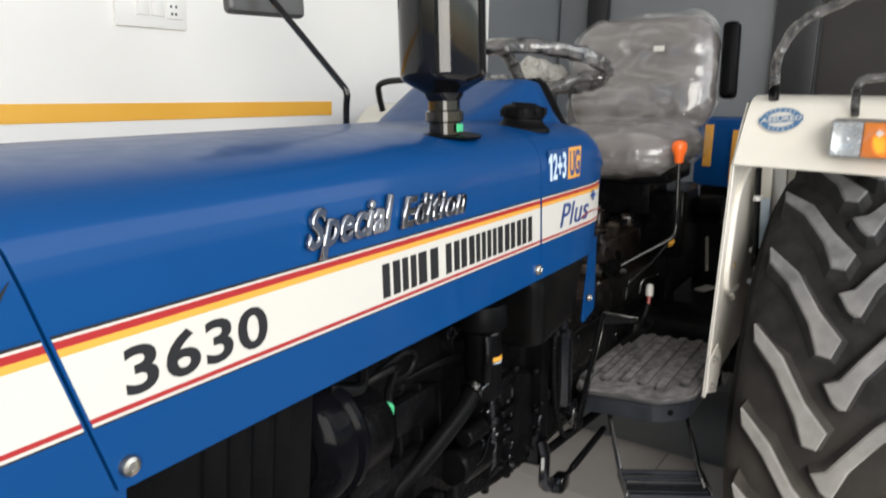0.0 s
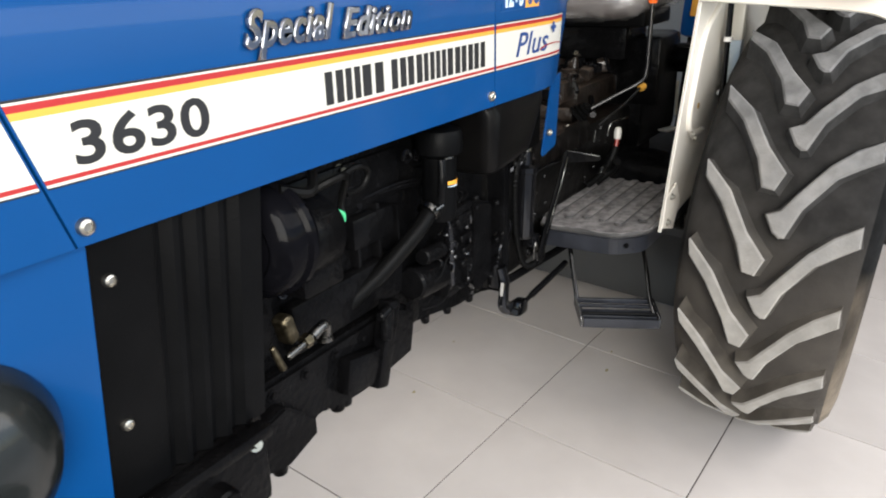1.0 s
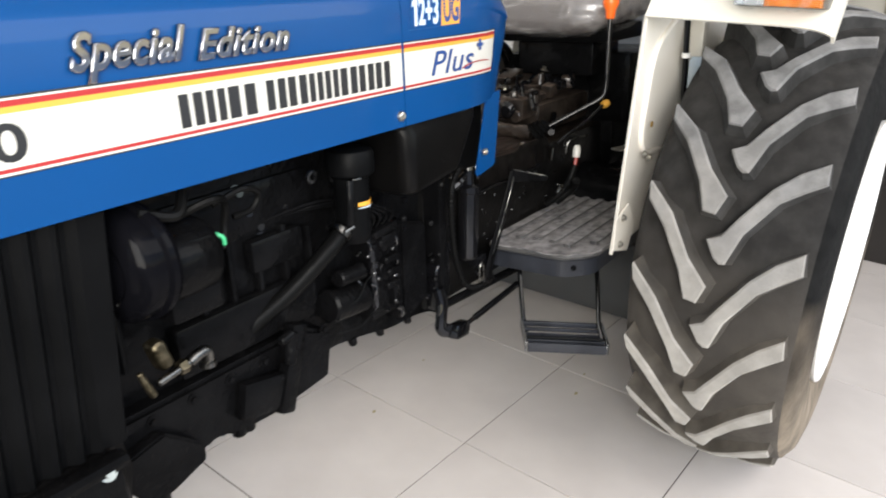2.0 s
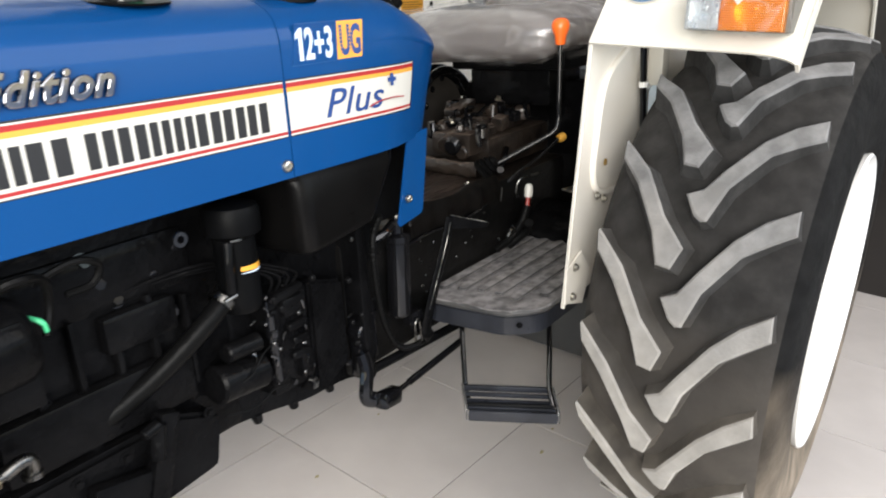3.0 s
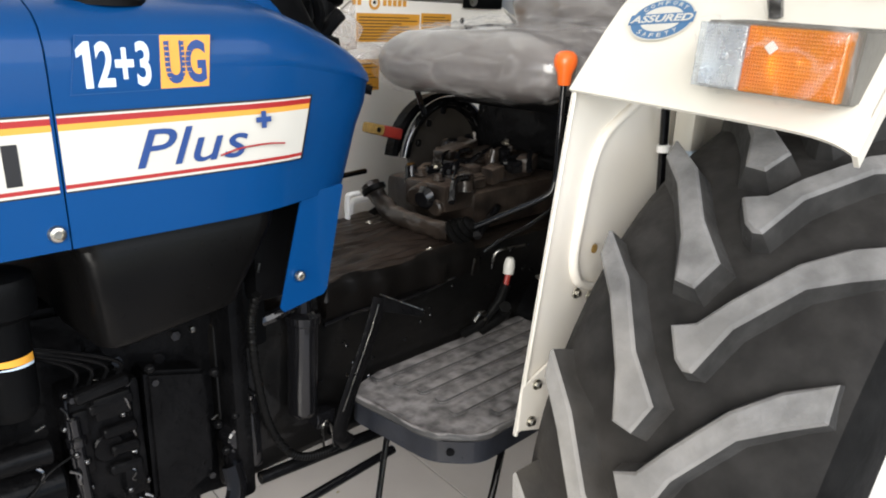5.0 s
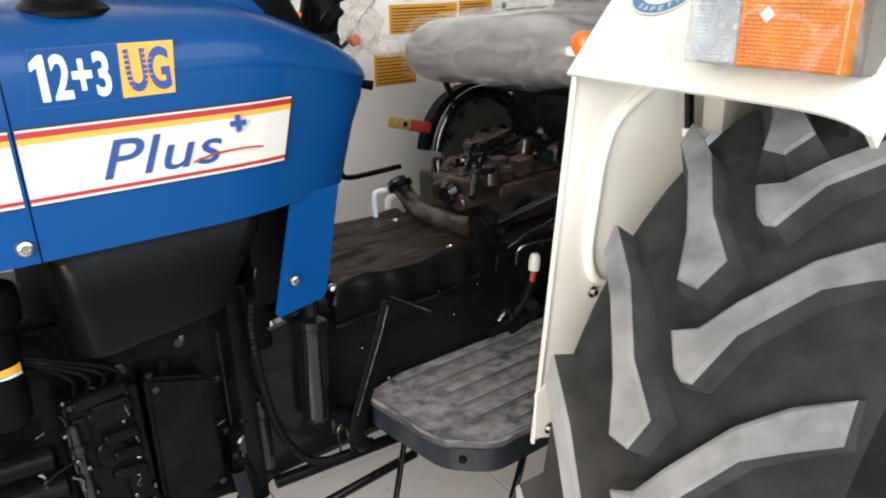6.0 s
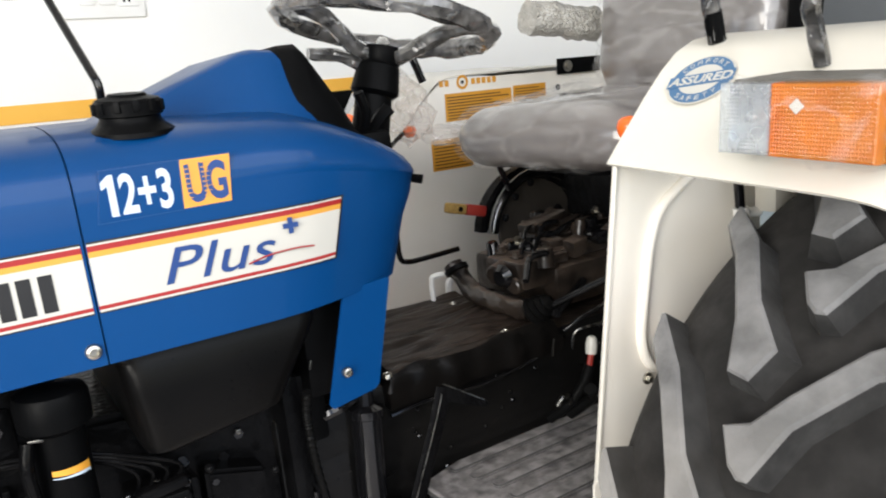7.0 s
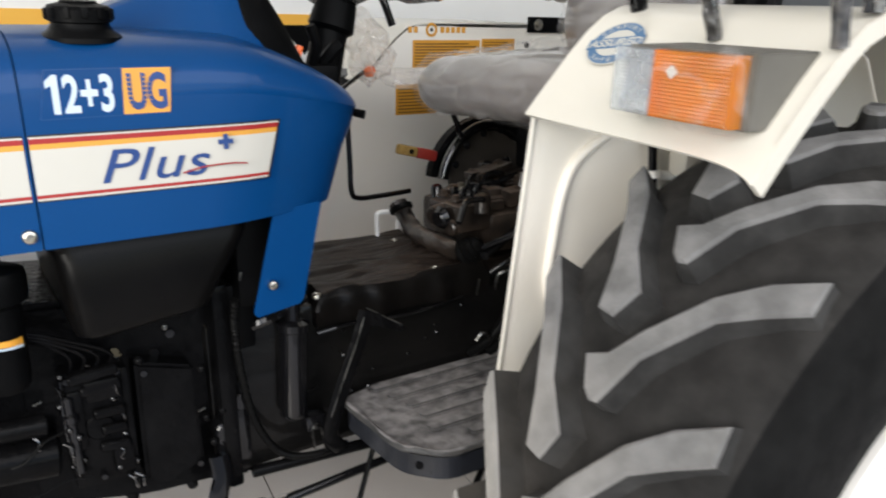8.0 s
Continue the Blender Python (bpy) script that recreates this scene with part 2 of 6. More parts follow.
wall_paint = material("white_wall_paint", (0.80, 0.79, 0.76), 0.75, second=(0.84, 0.83, 0.80), scale=1.5, bump=0.08, bump_scale=180)
stripe_paint = material("amber_wall_stripe", (0.80, 0.40, 0.04), 0.6, second=(0.84, 0.45, 0.06), scale=3, bump=0.05, bump_scale=150)
ceiling_paint = material("white_ceiling_paint", (0.80, 0.79, 0.77), 0.85, scale=1.2, bump=0.05, bump_scale=100)
switch_white = material("white_switch_plastic", (0.78, 0.77, 0.74), 0.4, scale=5, spread=0.02)
tile_glaze = material("beige_vitrified_tile", (0.55, 0.508, 0.472), 0.22, second=(0.60, 0.557, 0.517), scale=5, coat=0.15, bump=0.02, bump_scale=30, per_piece=0.03)
grout = material("grey_grout", (0.10, 0.09, 0.08), 0.9, scale=20, bump=0.2)
# for the unseen ground outside, kept pale so that it bounces light in
concrete = material("light_bouncing_concrete", (0.40, 0.385, 0.36), 0.9, second=(0.47, 0.45, 0.42), scale=1.5, bump=0.2)
alu_dark = material("dark_anodised_frame", (0.02, 0.02, 0.022), 0.35, metal=0.3, scale=5)
panel_grey = material("plain_grey_panel", (0.145, 0.155, 0.165), 0.5, second=(0.17, 0.18, 0.19), scale=2, bump=0.03)
dark_sheet = material("dark_brown_sheet", (0.014, 0.012, 0.011), 0.4, second=(0.022, 0.019, 0.017), scale=3, bump=0.05)
amber_lens = material("amber_lens", (0.70, 0.22, 0.018), 0.12, second=(0.78, 0.29, 0.03), scale=30, coat=0.5)
clear_lens = material("clear_ribbed_lens", (0.42, 0.45, 0.47), 0.12, second=(0.52, 0.54, 0.55), scale=30, coat=0.5)
tinted(amber_lens, (1.0, 0.46, 0.05), 0.6)
tinted(clear_lens, (0.86, 0.89, 0.90), 0.6)
reflector = material("dull_silver_reflector", (0.62, 0.62, 0.62), 0.28, metal=1.0, scale=30, bump=0.1)
wedge_grey = material("grey_lamp_wedge", (0.10, 0.095, 0.083), 0.5, second=(0.13, 0.124, 0.11), scale=9, bump=0.08, bump_scale=120, specular=0.2)
lamp_glass = material("smoky_headlamp_glass", (0.007, 0.0085, 0.0085), 0.25, second=(0.013, 0.015, 0.015), scale=7, specular=0.3, coat=0.25, wrinkle=0.1, wrinkle_scale=8)
film_blue = material("pale_blue_protective_film", (0.50, 0.60, 0.68), 0.3, second=(0.58, 0.67, 0.74), scale=12, coat=0.4, wrinkle=0.2)
purple_black = material("glossy_blue_black_guard", (0.0022, 0.0022, 0.0028), 0.12, second=(0.0032, 0.0032, 0.0042), scale=8, specular=0.025, coat=0.03, coat_rough=0.03, bump=0.06)
slate_black = material("worn_slate_black_steel", (0.011, 0.012, 0.015), 0.3, second=(0.022, 0.024, 0.030), scale=12, bump=0.2, bump_scale=50, specular=0.3)
plate_brown = material("dusty_brown_plate", (0.030, 0.026, 0.022), 0.5, second=(0.045, 0.039, 0.033), scale=8, bump=0.1, bump_scale=80, specular=0.2)
plate_scrap = material("dull_yellow_scrap", (0.30, 0.26, 0.14), 0.8, scale=90)
rust_ochre = material("ochre_rust_stain", (0.22, 0.13, 0.03), 0.8, second=(0.30, 0.19, 0.05), scale=120, bump=0.2)
mirror_back = material("grey_mirror_shell", (0.05, 0.05, 0.05), 0.4, scale=6, bump=0.1)


# ---- mesh helpers ----
def finish(bm, sharp=35):
    bmesh.ops.recalc_face_normals(bm, faces=bm.faces)
    lim = radians(sharp)
    for f in bm.faces:
        f.smooth = True
    for e in bm.edges:
        if len(e.link_faces) == 2 and e.calc_face_angle(0) > lim:
            e.smooth = False


def mesh_of(name, bm, mats, sharp=35, recalc=True):
    if recalc:
        finish(bm, sharp)
    me = bpy.data.meshes.new(name)
    bm.to_mesh(me)
    bm.free()
    for m in mats if isinstance(mats, (list, tuple)) else [mats]:
        me.materials.append(m)
    return me


# SET places every part; the matrix below shears and tilts parts to fit the camera's view
SET = Matrix.Identity(4)
VIEW_FIT = Matrix(((1, -0.065, 0, 0.001), (0, 0.997, 0.0505, -0.0597), (0.004, -0.052, 1.011, -0.012), (0, 0, 0, 1)))


def part(name, bm, mats, parent=None, label="", sharp=35):
    bmesh.ops.transform(bm, matrix=SET, verts=bm.verts)
    ob = new(name, mesh_of(name, bm, mats, sharp))
    ob.parent = parent
    if label:
        tagged(ob, label=label)
    return ob


def piece(name, me, parent, m):
    ob = new(name, me)
    ob.parent = parent
    ob.matrix_basis = m
    return ob


def join(*bms):
    out = bms[0]
    for b in bms[1:]:
        tmp = bpy.data.meshes.new("tmp")
        b.to_mesh(tmp)
        out.from_mesh(tmp)
        bpy.data.meshes.remove(tmp)
        b.free()
    return out


def box(c, s, bevel=0.004, rot=(0, 0, 0), taper=1.0, seg=2):
    bm = bmesh.new()
    bmesh.ops.create_cube(bm, size=1)
    for v in bm.verts:
        k = taper if v.co.z < 0 else 1.0
        v.co = Vector((v.co.x * s[0] * k, v.co.y * s[1] * k, v.co.z * s[2]))
    if bevel:
        bmesh.ops.bevel(bm, geom=bm.edges[:], offset=bevel, segments=seg, profile=0.6, affect="EDGES")
    bmesh.ops.transform(bm, matrix=pose(*c, *rot), verts=bm.verts)
    return bm


def cyl(p0, p1, r0, r1=None, seg=20, bevel=0.0):
    r1 = r0 if r1 is None else r1
    p0, p1 = Vector(p0), Vector(p1)
    h = (p1 - p0).length
    prof = [(0, 0), (r0 - bevel, 0), (r0, bevel), (r1, h - bevel), (r1 - bevel, h), (0, h)] if bevel else [(0, 0), (r0, 0), (r1, h), (0, h)]
    return lathe(prof, p0, p1 - p0, seg)


def lathe(profile, origin=(0, 0, 0), axis=(0, 0, 1), seg=32):
    """Turns (radius, height) pairs about an axis."""
    bm = bmesh.new()
    q = Vector(axis).to_track_quat("Z", "Y").to_matrix().to_4x4()
    m = Matrix.Translation(origin) @ q
    rings = []
    for r, h in profile:
        if r < 1e-6:
            rings.append([bm.verts.new(m @ Vector((0, 0, h)))])
        else:
            rings.append([bm.verts.new(m @ Vector((r * math.cos(2 * math.pi * i / seg), r * math.sin(2 * math.pi * i / seg), h))) for i in range(seg)])
    for a, b in zip(rings, rings[1:]):
        for i in range(seg):
            j = (i + 1) % seg
            if len(a) == 1 and len(b) == 1:
                continue
            if len(a) == 1:
                bm.faces.new((a[0], b[i], b[j]))
            elif len(b) == 1:
                bm.faces.new((a[i], a[j], b[0]))
            else:
                bm.faces.new((a[i], a[j], b[j], b[i]))
    return bm


def smooth_path(pts, n=6):
    pts = [Vector(p) for p in pts]
    if len(pts) < 3:
        return pts
    ext = [2 * pts[0] - pts[1]] + pts + [2 * pts[-1] - pts[-2]]
    out = []
    for a, b, c, d in zip(ext, ext[1:], ext[2:], ext[3:]):
        for i in range(n):
            t = i / n
            out.append(0.5 * ((2 * b) + (c - a) * t + (2 * a - 5 * b + 4 * c - d) * t * t + (3 * b - a - 3 * c + d) * t ** 3))
    return out + [pts[-1]]


def tube(pts, r, seg=10, smooth=6, wobble=0.0, flat=1.0):
    pts = smooth_path(pts, smooth) if smooth else [Vector(p) for p in pts]
    bm = bmesh.new()
    up = Vector((0, 0, 1))
    rings = []
    d0 = (pts[1] - pts[0]).normalized()
    side = d0.cross(up if abs(d0.z) < 0.95 else Vector((0, 1, 0))).normalized()
    for i, p in enumerate(pts):
        d = (pts[min(i + 1, len(pts) - 1)] - pts[max(i - 1, 0)]).normalized()
        side = (side - d * side.dot(d)).normalized()
        top = d.cross(side)
        ring = []
        for k in range(seg):
            a = 2 * math.pi * k / seg
            rr = r * (1 + wobble * noise.noise(p * 45 + Vector((math.cos(a), math.sin(a), 0)) * 1.3))
            ring.append(bm.verts.new(p + side * rr * math.cos(a) + top * rr * flat * math.sin(a)))
        rings.append(ring)
    for a, b in zip(rings, rings[1:]):
        for k in range(seg):
            bm.faces.new((a[k], a[(k + 1) % seg], b[(k + 1) % seg], b[k]))
    bm.faces.new(rings[0])
    bm.faces.new(rings[-1])
    return bm


def corrugated(pts, r, pitch=0.006):
    """A ribbed conduit."""
    path = smooth_path(pts, 24)
    run, prof = 0.0, []
    for i, p in enumerate(path):
        d = (path[min(i + 1, len(path) - 1)] - path[max(i - 1, 0)]).normalized()
        side = d.cross(Vector((0, 1, 0))).normalized()
        top = d.cross(side)
        run += (p - path[i - 1]).length if i else 0
        rr = r * (1 + 0.13 * math.sin(2 * math.pi * run / pitch))
        prof.append([p + (side * math.cos(a) + top * math.sin(a)) * rr for a in (2 * math.pi * k / 10 for k in range(10))])
    return loft(prof)


def grid_surface(rows, close=False):
    bm = bmesh.new()
    vs = [[bm.verts.new(p) for p in row] for row in rows]
    for a, b in zip(vs, vs[1:]):
        n = len(a)
        for i in range(n if close else n - 1):
            j = (i + 1) % n
            bm.faces.new((a[i], a[j], b[j], b[i]))
    return bm, vs


def loft(sections):
    """Closed sections joined into a solid with capped ends."""
    bm, vs = grid_surface(sections, close=True)
    bm.faces.new(vs[0])
    bm.faces.new(vs[-1])
    return bm


def prism(poly, direction, bevel=0.0, seg=2):
    """A flat polygon of 3D points pushed along a direction."""
    d = Vector(direction)
    bm = bmesh.new()
    a = [bm.verts.new(Vector(p)) for p in poly]
    b = [bm.verts.new(Vector(p) + d) for p in poly]
    bm.faces.new(a)
    bm.faces.new(b[::-1])
    for i in range(len(a)):
        j = (i + 1) % len(a)
        bm.faces.new((a[i], a[j], b[j], b[i]))
    if bevel:
        bmesh.ops.recalc_face_normals(bm, faces=bm.faces)
        bmesh.ops.bevel(bm, geom=bm.edges[:], offset=bevel, segments=seg, affect="EDGES")
    return bm


def rounded_poly(pts, r, n=5):
    out = []
    m = len(pts)
    for i in range(m):
        p, a, b = Vector(pts[i]), Vector(pts[i - 1]), Vector(pts[(i + 1) % m])
        pa, pb = p + (a - p).normalized() * r, p + (b - p).normalized() * r
        for k in range(n + 1):
            t = k / n
            out.append((1 - t) ** 2 * pa + 2 * t * (1 - t) * p + t * t * pb)
    return out


def bolt(p, axis, r=0.008, h=0.006, washer=True):
    p, a = Vector(p), Vector(axis).normalized()
    bm = cyl(p, p + a * h, r, r * 0.9, 6, 0)
    if washer:
        bm = join(bm, cyl(p - a * 0.001, p + a * 0.002, r * 1.55, seg=16))
    return bm


def round_bolt(p, axis, r=0.009, h=0.006):
    return lathe([(0, -0.001), (r, -0.001), (r, h * 0.4), (r * 0.85, h * 0.8), (r * 0.5, h), (r * 0.42, h * 0.75), (0, h * 0.7)], p, axis, 18)


def writing(name, text, x0, x1, z0, z1, mat, parent, m, depth=0.0006, bold=0.0, shear=0.0, spacing=1.0, label="", bevel=0.0):
    """Raised letters filling the box x0..x1, z0..z1 of the plane m (its x to the right, its y up)."""
    cu = bpy.data.curves.new(name, "FONT")
    cu.body, cu.size, cu.extrude, cu.offset, cu.shear, cu.space_character, cu.resolution_u = text, 1.0, 0.01, bold, shear, spacing, 4
    cu.bevel_depth, cu.bevel_resolution = bevel, 2
    tmp = new("tmp", cu)
    bpy.context.view_layer.update()
    me = bpy.data.meshes.new_from_object(tmp.evaluated_get(bpy.context.evaluated_depsgraph_get()))
    bpy.data.objects.remove(tmp)
    xs, ys, zs = [v.co.x for v in me.vertices], [v.co.y for v in me.vertices], [v.co.z for v in me.vertices]
    az, bz = min(zs), max(zs)
    ax, bx, ay, by = min(xs), max(xs), min(ys), max(ys)
    for v in me.vertices:
        v.co = SET @ m @ Vector((x0 + (v.co.x - ax) / (bx - ax) * (x1 - x0), z0 + (v.co.y - ay) / (by - ay) * (z1 - z0), (v.co.z - az) / (bz - az) * depth))
    me.materials.clear()
    me.materials.append(mat)
    ob = new(name, me)
    ob.parent = parent
    if label:
        tagged(ob, label=label)
    return ob


SIDE = Matrix(((1, 0, 0, 0), (0, 0, -1, 0), (0, 1, 0, 0), (0, 0, 0, 1)))  # x right, z up, facing -y

# ---- room ----
def room_box(u0, u1, v0, v1, z0, z1, bevel=0.0):
    bm = box(((u0 + u1) / 2, (v0 + v1) / 2, (z0 + z1) / 2), (u1 - u0, v1 - v0, z1 - z0), bevel)
    bmesh.ops.transform(bm, matrix=ROOM, verts=bm.verts)
    return bm


U0, U1, V0, H = -4.3, 2.6, -3.6, 4.2


def setting(name, bm, mat, label, category):
    ob = part(name, bm, mat, None)
    return tagged(ob, label=label, category=category, kind="structure")


setting("wall_north", room_box(U0 - 0.2, 1.80, 0.0, 0.2, 0, H), wall_paint, "smooth white painted plaster wall", "wall")
# the back wall's far end is given the grey colour
setting("wall_northeast", room_box(1.80, U1 + 0.2, 0.02, 0.2, 0, H), panel_grey, "grey far end of the back wall, beside the white part", "wall")
stripe = setting("wall_stripe", room_box(U0, 0.66, -0.004, 0.001, 1.296, 1.348), stripe_paint, "painted amber band along the white wall", "wall stripe")
# unseen wall; its doorway is added to let light in
setting("wall_west", join(room_box(U0 - 0.2, U0, -0.5, 0, 0, H), room_box(U0 - 0.2, U0, V0, -2.9, 0, H), room_box(U0 - 0.2, U0, -2.9, -0.5, 2.9, H)), wall_paint, "unseen white side wall, its doorway added to let light in", "wall")
east = setting("wall_east", room_box(U1, U1 + 0.12, V0, 0, 0, H), panel_grey, "grey laminate partition with dark frame posts", "wall")
# unseen wall; the tall shop front is assumed, for light from outside
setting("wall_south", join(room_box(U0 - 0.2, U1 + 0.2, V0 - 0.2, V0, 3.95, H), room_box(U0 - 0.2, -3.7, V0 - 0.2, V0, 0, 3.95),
                           room_box(2.35, U1 + 0.2, V0 - 0.2, V0, 0, 3.95)), wall_paint, "unseen white wall with an assumed tall open shop front", "wall")
setting("ceiling", room_box(U0 - 0.2, U1 + 0.2, V0 - 0.2, 0.2, H, H + 0.15), ceiling_paint, "plain white ceiling", "ceiling")
setting("ground", room_box(-30, 30, -40, 30, -0.5, -0.02), concrete, "unseen ground under and before the showroom, pale to bounce light", "ground")
floor = setting("floor", room_box(U0, U1, V0, 0, -0.02, -0.004), grout, "beige vitrified floor tiles with thin grey joints", "floor")

ROOM_I = ROOM.inverted()


def on_east(y, z):
    """The place on the east partition's face at a tractor-side y."""
    a, b = ROOM @ Vector((U1, 0, z)), ROOM @ Vector((U1, -1, z))
    k = (y - a.y) / (b.y - a.y)
    return a + (b - a) * k


for y0, y1 in ((1.10, 0.98), (0.09, -0.11)):
    v1, v0 = (ROOM_I @ on_east(y0, 0)).y, (ROOM_I @ on_east(y1, 0)).y
    part("frame_post", room_box(U1 - 0.05, U1 + 0.0, v0, v1, 0.0, H, 0.004), alu_dark, east, "dark anodised frame post")
# an added dark sheet stands in for the dark interior beyond the posts
part("dark_sheet", room_box(U1 - 0.02, U1, V0 + 0.3, (ROOM_I @ on_east(-0.12, 0)).y, 0, 2.6, 0.003), dark_sheet, east, "added dark sheet in place of the dark interior")

# switch plate on the wall
switch = tagged(part("switch_plate", room_box(-0.215, 0.02, -0.012, 0.0, 1.570, 1.715, 0.003), switch_white), "white modular switch plate on the wall", "switch plate")
part("rocker", room_box(-0.10, -0.06, -0.018, -0.011, 1.605, 1.680, 0.002), switch_white, switch)
part("rocker", room_box(-0.15, -0.11, -0.018, -0.011, 1.605, 1.680, 0.002), switch_white, switch)
sock = part("socket", room_box(-0.05, 0.005, -0.016, -0.011, 1.600, 1.685, 0.002), switch_white, switch)
for du, dz in ((-0.028, 1.663), (-0.036, 1.637), (-0.018, 1.637), (-0.034, 1.615), (-0.02, 1.615)):
    part("socket_hole", room_box(du - 0.003, du + 0.003, -0.0168, -0.0155, dz - 0.004, dz + 0.004), plastic_black, sock)

# implement parked close behind the tractor
mach = tagged(part("parked_implement", box((2.24, 0.10, 1.17), (0.25, 0.30, 0.30), 0.03), blue), "blue and black implement parked beside the partition", "implement")
part("mast", box((2.25, 0.10, 0.79), (0.20, 0.24, 0.48), 0.02), cast_black, mach, "black mast")
part("stripe", box((2.112, 0.19, 1.20), (0.01, 0.035, 0.18), 0.002), yellow_vinyl, mach, "amber stripe")
part("stripe", box((2.112, 0.075, 1.16), (0.01, 0.035, 0.22), 0.002), yellow_vinyl, mach, "amber stripe")
# added black cover, plates, shaft and blades for the dark area behind the tractor
part("added_cover", loft([[Vector((x, y, z)) for x, z in ((1.78, 0.30), (1.84, 0.50), (2.00, 0.56), (2.30, 0.56), (2.30, 0.53), (2.02, 0.53), (1.86, 0.47), (1.80, 0.30))] for y in (-0.22, 0.2, 0.5, 0.92)]), cast_black, mach, "black curved sheet added low behind the tractor")
for y in (-0.235, 0.935):
    part("side_plate", prism([(1.76, y, 0.04), (1.76, y, 0.33), (1.83, y, 0.53), (2.0, y, 0.59), (2.32, y, 0.59), (2.36, y, 0.04)], (0, 0.012, 0), 0.003), cast_black, mach)
part("rotor_shaft", cyl((1.98, -0.22, 0.30), (1.98, 0.93, 0.30), 0.05, seg=20), cast_black, mach)
for k in range(9):
    y = -0.16 + 0.13 * k
    for turn in (0, 180):
        a = radians(turn + 37 * k)
        ca, sa = math.cos(a), math.sin(a)
        part("blade", tube([(1.98 + d * ca - e * sa, y + o, 0.30 + d * sa + e * ca) for d, e, o in ((0.04, 0, 0), (0.13, 0.01, 0), (0.20, 0.03, 0.02), (0.235, 0.05, 0.06))], 0.022, 8, flat=0.3), cast_black, mach)
# added dark sheet in place of the dark floor area behind the step
part("low_sheet", loft([[Vector((x, y, z)) for x, z in ((1.520, 0.03), (1.535, 0.20), (1.60, 0.30), (1.80, 0.36), (1.80, 0.348), (1.605, 0.288), (1.547, 0.195), (1.532, 0.03))] for y in (-0.20, 0.2, 0.5, 0.80)]), mirror_back, mach, "added dark sheet close to the floor, for the dark area there")
# solid sheet added to block light from behind
part("blocking_sheet", box((2.33, 0.35, 0.30), (0.012, 1.14, 0.50), 0.003), cast_black, mach)

# small scraps lying on the tiles
for x, y, size, turn in ((0.434, 0.475, 0.010, 20), (0.925, 0.0, 0.013, 70), (1.05, 0.03, 0.008, 130), (0.78, 0.54, 0.007, 0)):
    rs = random.Random(int(turn))
    scrap = prism([(x + size * rs.uniform(0.5, 1.0) * math.cos(a), y + 0.6 * size * rs.uniform(0.5, 1.0) * math.sin(a), 0.0205) for a in (math.radians(turn + 51 * k) for k in range(7))], (0, 0, 0.0015))
    tagged(part("floor_scrap", scrap, plate_scrap), "small dull yellow scrap lying on the tiles", "scrap", group="scraps on the floor")

# ---- tractor ----
tractor = tagged(new("tractor"), "new blue and cream farm tractor parked on showroom tiles", "tractor")
C = 0.30  # centre line
SET = VIEW_FIT

HOOD_PROFILE = [(0, 1.092), (0, 1.13), (0, 1.18), (0, 1.23), (0, 1.28), (0.002, 1.306), (0.009, 1.325), (0.022, 1.339), (0.042, 1.350), (0.075, 1.359), (0.14, 1.368), (0.22, 1.373), (0.3, 1.375)]


def full_profile(prof):
    return [Vector((0, y, z)) for y, z in prof] + [Vector((0, 2 * C - y, z)) for y, z in reversed(prof[:-1])]


def front_seam(z):
    return -0.818 - (z - 1.093) * 0.285


def hood_body():
    secs = []
    for k in range(13):
        t = k / 12
        secs.append([Vector((front_seam(p.z) + 0.0015 + (0.0135 - front_seam(p.z) - 0.0015) * t, p.y, p.z)) for p in full_profile(HOOD_PROFILE)])
    return loft(secs)


def nose_body():
    secs = []
    for k in range(13):
        t = k / 12
        x_end = -1.30
        sec = []
        for p in full_profile(HOOD_PROFILE):
            x = (front_seam(p.z) - 0.0015) * (1 - t) + x_end * t
            pinch = max(0, t - 0.25) / 0.75
            y = C + (p.y - C) * (1 - 0.22 * pinch ** 2)
            z = p.z - 0.10 * pinch ** 2.2 * (p.z - 1.05) / 0.3
            sec.append(Vector((x, y, z)))
        secs.append(sec)
    return loft(secs)


hood = part("hood", hood_body(), blue, tractor, "glossy blue bonnet with a white decal band")
nose = part("nose_hood", nose_body(), blue, tractor, "glossy blue front bonnet section")

PLAN = [(0.0155, 0), (0.09, 0), (0.17, 0), (0.25, 0.001), (0.30, 0.006), (0.345, 0.017), (0.392, 0.031), (0.436, 0.046), (0.472, 0.063), (0.501, 0.085), (0.520, 0.112), (0.531, 0.15), (0.537, 0.20), (0.540, 0.25), (0.540, C)]


